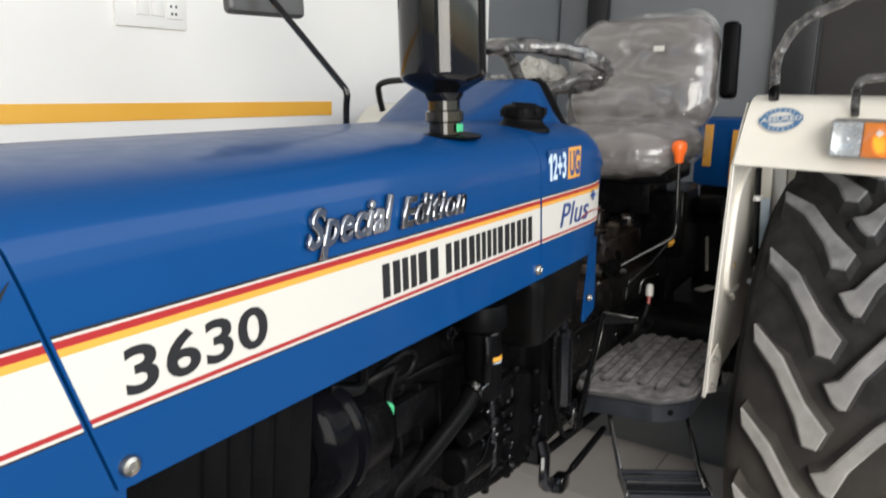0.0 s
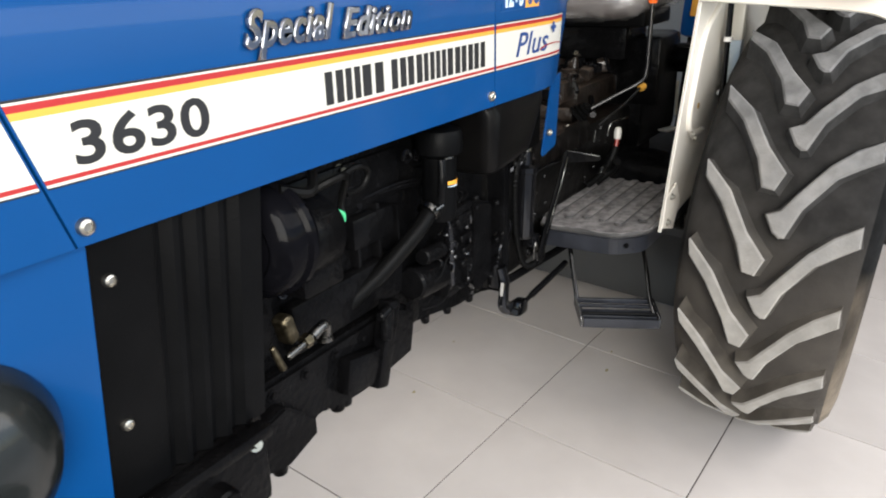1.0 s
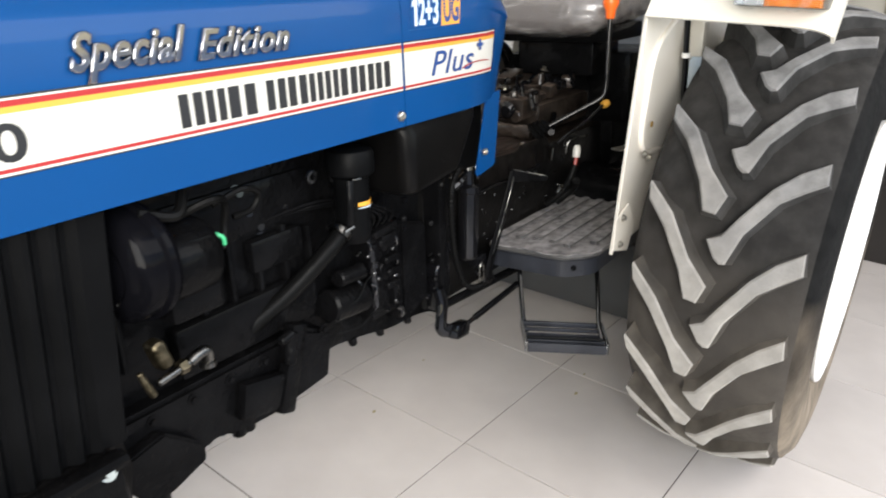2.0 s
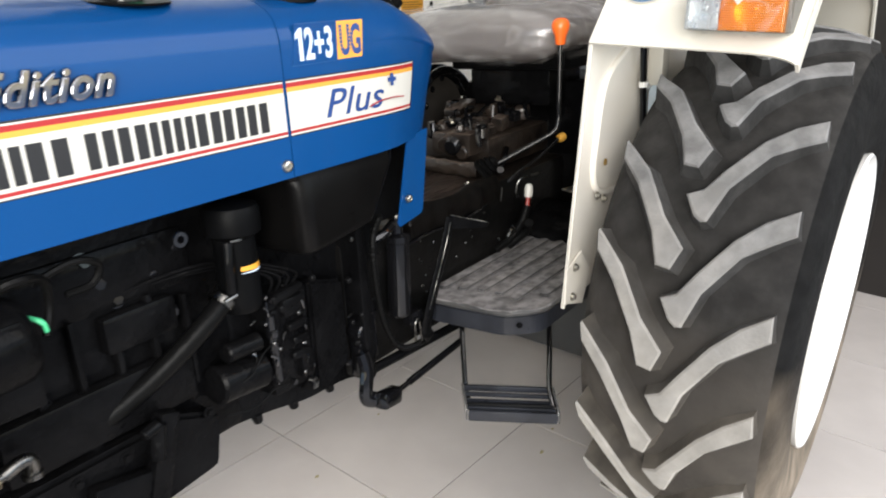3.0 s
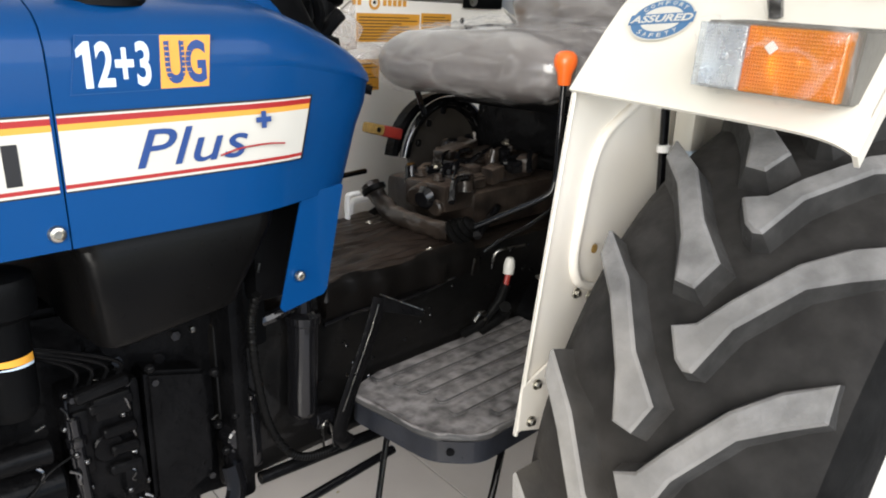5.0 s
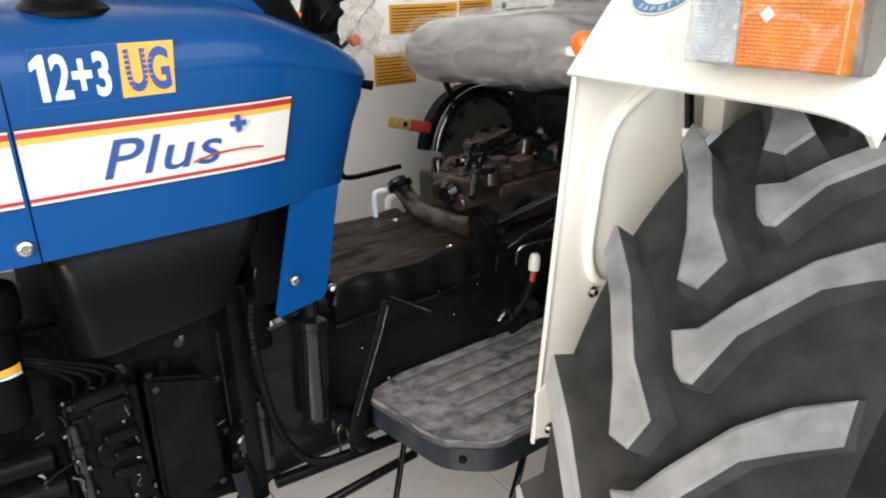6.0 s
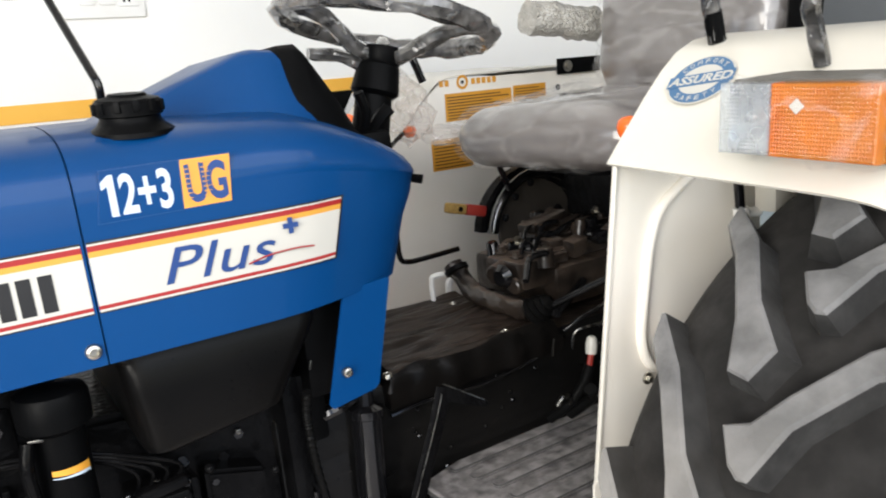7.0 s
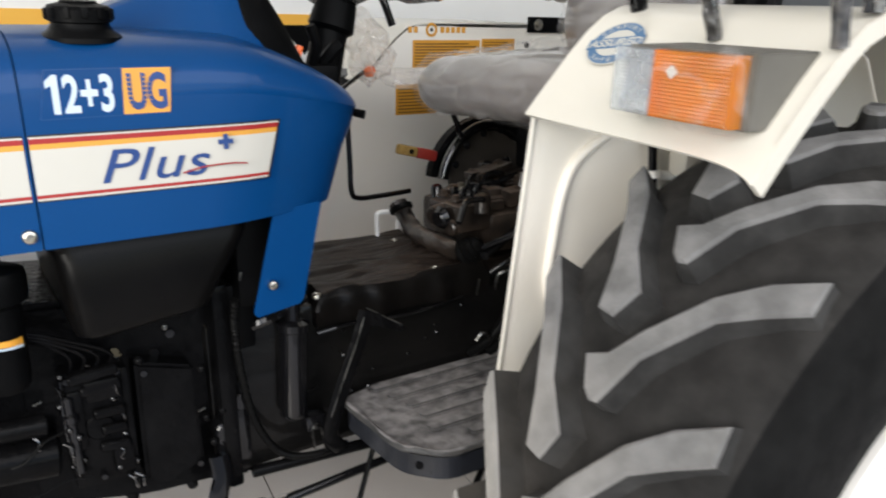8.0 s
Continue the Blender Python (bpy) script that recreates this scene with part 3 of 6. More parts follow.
def rear_hood_body():
    rows = []
    for d, z in sorted(HOOD_PROFILE + [(0, 1.2805), (0, 1.2845), (0.0004, 1.294)], key=lambda p: p[1]):
        half = []
        proud = 0.0 if z < 1.282 else 0.0035 * max(0.0, 1 - max(0.0, z - 1.294) / 0.05)
        for i, (x, y) in enumerate(PLAN):
            back = min(1, max(0, (x - 0.30) / 0.20)) ** 1.5
            kx = 0.885 + 0.115 * min(1, max(0, (z - 1.08) / 0.17))
            px = 0.0155 + (x - 0.0155) * kx - d * back * 0.8
            py = y + d * (C - y) / C
            drop = 0.088 * (max(0, px - 0.28) / 0.245) ** 1.35 * max(0, (z - 1.19) / 0.185)
            edge = proud * min(1, max(0, (x - 0.24) / 0.16))
            half.append(Vector((px + edge * min(1, max(0, (x - 0.45) / 0.08)), py - edge * max(0, 1 - max(0, y - 0.05) / 0.1), z - drop)))
        rows.append(half + [Vector((p.x, 2 * C - p.y, p.z)) for p in reversed(half[:-1])])
    bm, vs = grid_surface(rows)
    bm.faces.new(vs[0])
    n = len(vs[0])
    bm.faces.new([r[0] for r in vs] + [r[n - 1] for r in reversed(vs[:-1])])
    bmesh.ops.remove_doubles(bm, verts=bm.verts, dist=0.0004)
    return bm


rear_hood = part("rear_hood", rear_hood_body(), blue, tractor, "glossy blue rounded rear bonnet section over the tank", sharp=50)


def hump_body():
    secs = []
    for x, zt, wt in ((0.085, 1.369, 0.10), (0.13, 1.388, 0.115), (0.19, 1.411, 0.128), (0.25, 1.435, 0.138), (0.285, 1.449, 0.143), (0.305, 1.4525, 0.145), (0.335, 1.450, 0.145), (0.352, 1.425, 0.152), (0.375, 1.385, 0.165), (0.405, 1.33, 0.18)):
        zb, wb = 1.30, 0.225
        r = 0.016
        half = [(C - wb, zb), (C - wt - 0.55 * (wb - wt), zb + 0.45 * (zt - zb)), (C - wt - 0.012, zt - 1.6 * r), (C - wt - 0.003, zt - 0.5 * r), (C - wt + 0.012, zt - 0.1 * r), (C - wt + 0.035, zt)]
        sec = [Vector((x, y, z)) for y, z in half] + [Vector((x, 2 * C - y, z)) for y, z in reversed(half)]
        secs.append(sec)
    return loft(secs)


part("dash_hump", hump_body(), blue, tractor, "blue raised instrument cowl", sharp=45)


def dash_body():
    secs = []
    for x, zt, wt in ((0.339, 1.446, 0.142), (0.345, 1.454, 0.146), (0.372, 1.455, 0.146), (0.385, 1.44, 0.149), (0.412, 1.385, 0.165), (0.445, 1.31, 0.18)):
        half = [(C - 0.222, 1.29), (C - wt - 0.5 * (0.222 - wt), 1.29 + 0.5 * (zt - 1.29)), (C - wt - 0.004, zt - 0.012), (C - wt + 0.012, zt)]
        secs.append([Vector((x, y, z)) for y, z in half] + [Vector((x, 2 * C - y, z)) for y, z in reversed(half)])
    return loft(secs)


dash = part("dashboard", dash_body(), plastic_black, tractor, "black plastic instrument panel", sharp=40)


# decal band: thin vinyl strips following the side of the bonnet
def band(x0, x1, z0, z1, lift, plan=False, n=24, lean=0.0):
    """A strip on the bonnet's side between two heights; it follows the rear plan curve where asked."""
    rows = []
    for k in range(n + 1):
        x = x0 + (x1 - x0) * k / n
        row = []
        for z in (z0, z1):
            xx = x + (lean * (z - 1.1545) * k / n)
            y = plan_y(xx) if plan else 0.0
            row.append(Vector((xx, y - lift, z)))
        rows.append(row)
    bm, vs = grid_surface(rows)
    return bm


def plan_y(x):
    kx = 0.985
    for (xa, ya), (xb, yb) in zip(PLAN, PLAN[1:]):
        xa, xb = 0.0155 + (xa - 0.0155) * kx, 0.0155 + (xb - 0.0155) * kx
        if xa <= x <= xb:
            return ya + (yb - ya) * (x - xa) / (xb - xa)
    return 0.0


STRIPS = (("black_edge", 1.1545, 1.1562, black_vinyl), ("white_line", 1.1562, 1.1590, white_vinyl), ("red_line", 1.1590, 1.1635, red_vinyl), ("white_field", 1.1635, 1.2210, white_vinyl),
          ("amber_line", 1.2210, 1.2278, yellow_vinyl), ("red_line", 1.2278, 1.2345, red_vinyl), ("white_line", 1.2345, 1.2368, white_vinyl), ("black_edge", 1.2368, 1.2392, black_vinyl))
for nm, z0, z1, mt in STRIPS:
    xa0, xa1 = front_seam(z0) + 0.004, front_seam(z1) + 0.004
    part(nm, prism([(xa0, -0.0008, z0), (0.010, -0.0008, z0), (0.010, -0.0008, z1), (xa1, -0.0008, z1)], (0, 0.0012, 0)), mt, hood)
    part(nm, prism([(-1.12, -0.0008, z0), (front_seam(z0) - 0.004, -0.0008, z0), (front_seam(z1) - 0.004, -0.0008, z1), (-1.12, -0.0008, z1)], (0, 0.0012, 0)), mt, nose)
    part(nm, band(0.0165, 0.322, z0, z1, 0.0012, True, 24, 0.30), mt, rear_hood)
edge = []
for dx in (0.0, 0.0032):
    edge.append([Vector((0.3215 + dx + 0.3 * (z - 1.1545), plan_y(0.3215 + dx + 0.3 * (z - 1.1545)) - 0.0016, z)) for z in (1.1545, 1.18, 1.21, 1.2392)])
part("black_edge", grid_surface(edge)[0], black_vinyl, rear_hood)

writing("model_number", "3630", -0.800, -0.640, 1.1695, 1.2125, black_vinyl, hood, SIDE @ Matrix.Translation((0, 0, 0.001)), bold=0.022, spacing=1.05, label="bold black model number")

# brand wording as plain bars
x = -0.447
for word in ((0.0365, 0.031, 0.0475), (0.0365, 0.0375, 0.029, 0.029, 0.0385, 0.0365, 0.0365)):
    for w in word:
        for a, b in ((0.0, 0.40), (0.60, 1.0)):
            zt, zb = 1.2115, 1.1685
            part("brand_bar", prism([(x + a * w, -0.0016, zb), (x + b * w, -0.0016, zb), (x + b * w, -0.0016, zt), (x + a * w, -0.0016, zt)], (0, 0.001, 0)), black_vinyl, hood)
        x += w + 0.0055
    x += 0.0145

writing("badge_word", "Special", -0.581, -0.425, 1.240, 1.298, chrome, hood, SIDE @ Matrix.Translation((0, 0, 0.0)), depth=0.009, bold=0.012, shear=0.38, spacing=1.10, label="raised chrome script badge", bevel=0.035)
writing("badge_word", "Edition", -0.412, -0.252, 1.250, 1.290, chrome, hood, SIDE @ Matrix.Translation((0, 0, 0.0)), depth=0.009, bold=0.012, shear=0.38, spacing=1.10, label="raised chrome script badge", bevel=0.035)

# gearbox decal on the rear section
part("decal_field", prism([(0.0335, -0.0008, 1.2565), (0.190, -0.0008, 1.2585), (0.196, -0.0008, 1.3185), (0.0445, -0.0008, 1.3175)], (0, 0.0011, 0)), blue_field, rear_hood, "thin dark outline of the gearbox decal")
part("decal_field", prism([(0.0345, -0.0014, 1.2575), (0.1295, -0.0014, 1.2585), (0.1325, -0.0014, 1.3172), (0.0455, -0.0014, 1.3165)], (0, 0.0011, 0)), blue, rear_hood)
part("amber_field", prism([(0.1310, -0.0014, 1.2590), (0.1892, -0.0014, 1.2596), (0.1950, -0.0014, 1.3175), (0.1345, -0.0014, 1.3172)], (0, 0.0011, 0)), yellow_vinyl, rear_hood)
writing("gear_number", "2+3", 0.0625, 0.121, 1.263, 1.311, pale_vinyl, rear_hood, SIDE @ Matrix.Translation((0, 0, 0.0015)), bold=0.025, spacing=1.0)
part("gear_figure", prism([(0.0500, -0.0021, 1.263), (0.0578, -0.0021, 1.263), (0.0578, -0.0021, 1.311), (0.0525, -0.0021, 1.311), (0.0435, -0.0021, 1.3030), (0.0435, -0.0021, 1.2945), (0.0500, -0.0021, 1.2985)], (0, 0.0006, 0)), pale_vinyl, rear_hood)
writing("gear_letters", "UG", 0.138, 0.187, 1.264, 1.312, blue_vinyl, rear_hood, SIDE @ Matrix.Translation((0, 0, 0.0015)), bold=0.03, spacing=0.95)
for k in range(8):
    z = 1.270 + k * 0.0058
    part("speed_line", prism([(0.138, -0.0029, z), (0.1445 + 0.002 * (k % 3), -0.0029, z + 0.0008), (0.138, -0.0029, z + 0.0016)], (0, 0.0008, 0)), yellow_vinyl, rear_hood)
    part("speed_line", prism([(0.158, -0.0029, z), (0.1665 + 0.002 * (k % 3), -0.0029, z + 0.0008), (0.158, -0.0029, z + 0.0016)], (0, 0.0008, 0)), yellow_vinyl, rear_hood)
writing("trim_word", "Plus", 0.094, 0.236, 1.171, 1.2145, blue_vinyl, rear_hood, SIDE @ Matrix.Translation((0, 0, 0.0022)), bold=0.003, shear=0.3, spacing=1.05, label="dark blue slanted lettering")
part("plus_sign", join(box((0.2595, -0.0028, 1.2145), (0.021, 0.001, 0.0065), 0), box((0.2595, -0.0029, 1.2145), (0.0065, 0.001, 0.021), 0)), blue_vinyl, rear_hood)
part("red_flourish", tube([(0.197, -0.003, 1.1755), (0.225, -0.003, 1.1815), (0.262, -0.0035, 1.1835), (0.288, -0.004, 1.1818)], 0.0012, 6), red_vinyl, rear_hood)

part("nose_flash", prism([(-0.879, -0.0008, 1.287), (-0.960, -0.0008, 1.205), (-0.975, -0.0008, 1.175), (-0.938, -0.0008, 1.175), (-0.914, -0.0008, 1.230)], (0, 0.0012, 0)), black_vinyl, nose, "black flash with a white core")
part("flash_core", prism([(-0.899, -0.0013, 1.262), (-0.955, -0.0013, 1.200), (-0.930, -0.0013, 1.200), (-0.911, -0.0013, 1.238)], (0, 0.0012, 0)), white_vinyl, nose)

# fasteners of the bonnet
for p in ((-0.806, 0, 1.111), (0.0005, 0, 1.112)):
    part("hood_bolt", round_bolt(p, (0, -1, 0), 0.0095, 0.007), steel, hood, "zinc-plated bolt")
tab = part("hood_tab", prism([(0.336, 0.030, 1.100), (0.292, 0.030, 0.936), (0.298, 0.030, 0.928), (0.372, 0.035, 0.937), (0.379, 0.036, 0.944), (0.424, 0.050, 1.097), (0.418, 0.047, 1.101)], (0, 0.004, 0), 0.0012), blue, tractor, "blue side bracket under the bonnet")
part("tab_bolt", round_bolt((0.325, 0.029, 0.979), (0, -1, 0), 0.008, 0.006), steel, tab)

# muffler and its collar
muffler = part("muffler", lathe([(0, 0), (0.024, 0.0), (0.028, 0.006), (0.030, 0.012), (0.060, 0.030), (0.064, 0.035), (0.0655, 0.042), (0.0655, 0.48), (0.062, 0.50), (0.028, 0.53), (0.025, 0.54), (0.025, 0.66), (0.020, 0.66), (0.020, 0.56), (0, 0.56)], (-0.168, 0.078, 1.408), (0, 0, 1), 48), gloss_black, tractor, "glossy black vertical exhaust silencer")
part("exhaust_neck", lathe([(0, -0.10), (0.024, -0.10), (0.024, 0.035), (0.029, 0.037), (0.029, 0.052), (0.024, 0.054), (0.024, 0.075), (0, 0.075)], (-0.168, 0.078, 1.34), (0, 0, 1), 32), gloss_black, muffler)
part("hood_hole", lathe([(0, 0), (0.056, 0), (0.057, 0.002), (0.056, 0.003), (0, 0.0032)], (-0.168, 0.078, 1.3565), (0, -0.12, 1), 40), plastic_black, hood, "dark opening round the exhaust neck")
part("paper_tag", box((-0.166, 0.0525, 1.367), (0.022, 0.002, 0.012), 0.0005, (0, 0, 8)), green_tag, muffler, "green tag stuck to the exhaust neck")

# filler cap
cap = part("filler_cap", lathe([(0, 0), (0.052, 0.0), (0.050, 0.006), (0.040, 0.013), (0.036, 0.020), (0.036, 0.024), (0, 0.024)], (0.106, 0.080, 1.352), (0, -0.1, 1), 36), plastic_black, tractor, "black ribbed filler cap")
knob = lathe([(0, 0.022), (0.034, 0.022), (0.040, 0.025), (0.040, 0.040), (0.037, 0.044), (0.024, 0.047), (0.022, 0.050), (0, 0.050)], (0.106, 0.080, 1.352), (0, -0.1, 1), 36)
part("cap_top", knob, plastic_black, cap)
for k in range(12):
    a = 2 * math.pi * k / 12
    part("grip_rib", box((0.106 + 0.040 * math.cos(a), 0.080 - 0.003 + 0.040 * math.sin(a), 1.385), (0.006, 0.008, 0.014), 0.0015, (0, 0, math.degrees(a))), plastic_black, cap)

# mirror on the far side
mirror = part("mirror_arm", tube([(0.165, 0.545, 1.30), (0.160, 0.535, 1.40), (0.158, 0.530, 1.436), (0.152, 0.545, 1.462), (0.135, 0.61, 1.545), (0.112, 0.70, 1.66), (0.108, 0.72, 1.70)], 0.0075, 10), gloss_black, tractor, "thin black mirror stalk")
part("mirror_head", box((0.150, 0.745, 1.735), (0.20, 0.035, 0.24), 0.016, (0, 0, -12), seg=3), mirror_back, mirror, "dark grey rounded rear-view mirror shell")
part("stalk_clamp", box((0.166, 0.56, 1.29), (0.05, 0.04, 0.06), 0.005), cast_black, mirror)

# ---- front end ----
def panel_y(z):
    return 0.018 + (1.045 - z) * 0.068


part("nose_panel", loft([[Vector((x, y, z)) for x, y, z in ((-0.803 + (z - 1.088) * 0.062 - dx, panel_y(z) - 0.004, z), (-1.26, 0.05 + 0.02, z), (-1.26, 0.53, z), (-0.803 + (z - 1.088) * 0.062 - dx, 2 * C - panel_y(z), z))]
                                     for z, dx in ((0.70, 0), (0.78, 0), (0.9, 0), (1.0, 0), (1.088, 0))]), blue, tractor, "blue side of the front grille housing")
part("headlamp", lathe([(0, -0.055), (0.045, -0.05), (0.08, -0.03), (0.098, 0.0), (0.105, 0.012), (0.107, 0.03), (0, 0.04)], (-0.965, 0.015, 0.915), (0.05, 1, 0), 40), lamp_glass, tractor, "smoky round headlamp glass")


def ribbed_panel():
    prof = [(0.0, 0.0), (0.075, 0.0), (0.080, 0.002)]
    x = 0.080
    for k in range(4):
        prof += [(x + 0.007, 0.011), (x + 0.014, 0.012), (x + 0.024, 0.001), (x + 0.031, 0.0)]
        x += 0.0325
    prof += [(0.236, 0.0), (0.240, 0.006)]
    secs = []
    for z in (0.757, 0.80, 0.9, 1.0, 1.086):
        x0 = -0.8 + (z - 1.086) * 0.062
        front = [Vector((x0 + a, panel_y(z) + d, z)) for a, d in prof]
        secs.append(front + [Vector((p.x, panel_y(z) + 0.02, z)) for p in reversed(front)])
    return loft(secs)


side_panel = part("side_panel", ribbed_panel(), plastic_black, tractor, "black pressed side panel with vertical ribs", sharp=25)
for p in ((-0.783, 1.042), (-0.790, 0.863)):
    part("panel_screw", round_bolt((p[0], panel_y(p[1]) - 0.001, p[1]), (0, -1, 0), 0.0075, 0.006), steel, side_panel, "zinc-plated screw")
bolster = part("front_bolster", join(box((-0.92, C, 0.690), (0.64, 0.57, 0.13), 0.022, seg=3), box((-0.92, 0.02, 0.748), (0.64, 0.03, 0.022), 0.009)), cast_black, tractor, "black cast front axle support")
part("bolster_flange", prism([(-0.618, 0.03, 0.765), (-0.585, 0.05, 0.765), (-0.575, 0.05, 0.70), (-0.60, 0.04, 0.62), (-0.64, 0.03, 0.62)], (0, 0.45, 0), 0.004), cast_black, bolster)
part("axle_pin", cyl((-0.705, 0.03, 0.695), (-0.705, -0.012, 0.695), 0.028, 0.024, 24, 0.004), cast_black, bolster)
part("axle_pin_nut", bolt((-0.705, -0.011, 0.695), (0, -1, 0), 0.012, 0.01), cast_black, bolster)
part("bolster_bolt", bolt((-0.632, 0.012, 0.742), (0, -1, 0.4), 0.008, 0.007), steel, bolster)
# front axle and wheels carry the front end
SET = Matrix.Translation((0, 0, 0.02))
axle = part("front_axle", join(box((-0.98, C, 0.50), (0.12, 0.95, 0.10), 0.015), box((-0.98, C, 0.58), (0.16, 0.2, 0.12), 0.02)), cast_black, tractor)


def front_wheel(y, out):
    ax = (0, out, 0)
    ty = part("front_tyre", lathe([(0.20, -0.06), (0.22, -0.078), (0.29, -0.088), (0.345, -0.08), (0.372, -0.055), (0.38, 0.0), (0.372, 0.055), (0.345, 0.08), (0.29, 0.088), (0.22, 0.078), (0.20, 0.06)], (-0.98, y, 0.38), ax, 48), tyre_rubber, tractor)
    part("front_rim", lathe([(0, -0.02), (0.05, 0.0), (0.08, 0.02), (0.16, 0.0), (0.19, 0.05), (0.205, 0.065), (0.20, 0.055), (0.19, -0.06), (0, -0.05)], (-0.98, y, 0.38), ax, 40), wheel_white, ty, "white wheel disc")
    part("steering_knuckle", cyl((-0.98, y - out * 0.22, 0.50), (-0.98, y - out * 0.02, 0.38), 0.035, seg=14), cast_black, ty)


front_wheel(C - 0.68, -1)
front_wheel(C + 0.68, 1)

# ---- engine ----
SET = VIEW_FIT
engine = part("engine_block", join(
    box((-0.29, C, 0.86), (0.52, 0.30, 0.46), 0.015),
    box((-0.27, 0.20, 0.98), (0.36, 0.12, 0.10), 0.02),
    box((-0.28, 0.135, 0.79), (0.30, 0.03, 0.09), 0.01),
    box((-0.20, 0.14, 0.90), (0.12, 0.03, 0.06), 0.01)), cast_black, tractor, "black painted engine block")
part("oil_pan", prism([(-0.57, 0.113, 0.735), (-0.565, 0.113, 0.66), (-0.53, 0.113, 0.602), (-0.43, 0.113, 0.600), (-0.403, 0.113, 0.613), (-0.374, 0.113, 0.613), (-0.348, 0.113, 0.599), (-0.254, 0.113, 0.592), (-0.118, 0.113, 0.604), (-0.107, 0.113, 0.655), (-0.10, 0.113, 0.70), (-0.18, 0.113, 0.735)], (0, 0.36, 0), 0.008), cast_black, engine, "black oil pan")
for k in range(6):
    part("pan_bolt", bolt((-0.50 + 0.075 * k, 0.113, 0.712), (0, -1, 0), 0.007, 0.007), cast_black, engine)
for x in (-0.335, -0.315):
    part("drain_lug", cyl((x, 0.13, 0.612), (x, 0.13, 0.585), 0.016, 0.013, 14, 0.003), cast_black, engine)
part("front_bracket", prism([(-0.435, 0.085, 0.645), (-0.435, 0.085, 0.612), (-0.505, 0.085, 0.590), (-0.55, 0.085, 0.602), (-0.60, 0.085, 0.68), (-0.50, 0.085, 0.70)], (0, 0.03, 0), 0.004), cast_black, engine)
part("bracket_foot", cyl((-0.515, 0.10, 0.60), (-0.515, 0.10, 0.577), 0.015, 0.012, 14, 0.003), cast_black, engine)
part("mount_strut", box((-0.235, 0.095, 0.685), (0.035, 0.03, 0.17), 0.008, (0, 18, 0)), cast_black, engine)
part("mount_foot", box((-0.30, 0.10, 0.66), (0.10, 0.03, 0.07), 0.01, (0, 12, 0)), cast_black, engine)
# bell housing and pump side
part("bell_housing", prism([(-0.10, 0.155, 0.635), (0.04, 0.155, 0.612), (0.134, 0.155, 0.590), (0.24, 0.155, 0.584), (0.30, 0.155, 0.567), (0.34, 0.155, 0.60), (0.34, 0.155, 0.80), (0.25, 0.155, 0.95), (-0.10, 0.155, 0.98)], (0, 0.28, 0), 0.01), cast_black, engine)
for x, z in ((0.01, 0.622), (0.10, 0.607), (0.20, 0.596)):
    part("bell_bolt", cyl((x, 0.17, z - 0.004), (x + 0.004, 0.17, z - 0.022), 0.011, 0.009, 14, 0.002), cast_black, engine)
pump = part("injection_pump", box((0.058, 0.145, 0.768), (0.085, 0.07, 0.20), 0.008), cast_black, tractor, "black cast injection pump")
for c, d in (((0.03, 0.118, 0.79), (0.022, 0.03, 0.10)), ((0.088, 0.112, 0.71), (0.03, 0.03, 0.05)), ((0.07, 0.112, 0.835), (0.05, 0.03, 0.035))):
    part("pump_boss", box(c, d, 0.006), cast_black, pump)
part("pump_hub", cyl((0.06, 0.105, 0.77), (0.06, 0.145, 0.77), 0.022, seg=18, bevel=0.003), cast_black, pump)
for x, z in ((0.022, 0.86), (0.022, 0.80), (0.022, 0.72), (0.092, 0.86), (0.092, 0.76), (0.095, 0.69), (0.055, 0.685)):
    part("pump_bolt", bolt((x, 0.109, z), (0, -1, 0), 0.0055, 0.009, False), gloss_black, pump)
for k in range(4):
    part("fuel_pipe", tube([(0.03 + 0.018 * k, 0.12, 0.86), (0.03 + 0.016 * k, 0.105, 0.90), (-0.02 - 0.02 * k, 0.12, 0.93 + 0.01 * k), (-0.10 - 0.05 * k, 0.15, 0.95)], 0.003, 8), cast_black, pump)
plate = part("cover_plate", prism([(0.122, 0.112, 0.862), (0.212, 0.112, 0.835), (0.214, 0.112, 0.655), (0.150, 0.112, 0.628), (0.118, 0.112, 0.65)], (0, 0.05, 0), 0.006), cast_black, tractor, "flat black cover plate")
for x, z in ((0.133, 0.843), (0.205, 0.655)):
    part("plate_bolt", bolt((x, 0.111, z), (0, -1, 0), 0.006, 0.005, False), gloss_black, plate)
# small steel chips put where the pump's glints fall
for x, z, a in ((0.055, 0.878, 20), (0.058, 0.856, -35), (0.016, 0.807, 70), (0.086, 0.813, 15), (0.083, 0.738, -50)):
    part("glint_chip", box((x, 0.105, z), (0.009, 0.004, 0.0026), 0.001, (25, a, 10)), dull_steel, pump)
for k, (x, z, w) in enumerate(((0.078, 0.735, 0.046), (0.080, 0.765, 0.040), (0.076, 0.795, 0.048), (0.068, 0.838, 0.060), (0.060, 0.862, 0.074))):
    part("pump_rib", box((x, 0.106, z), (w, 0.020, 0.017), 0.007, (0, 6 - 3 * k, 0), seg=3), cast_black, pump)
part("pump_column", join(cyl((0.024, 0.108, 0.70), (0.020, 0.108, 0.835), 0.0095, seg=16, bevel=0.003), cyl((0.021, 0.106, 0.79), (0.021, 0.106, 0.806), 0.013, seg=16, bevel=0.003)), gloss_black, pump)
part("edge_pipe", tube([(0.016, 0.108, 0.86), (0.013, 0.104, 0.81), (0.014, 0.103, 0.755), (0.020, 0.106, 0.70)], 0.003, 8), gloss_black, pump)
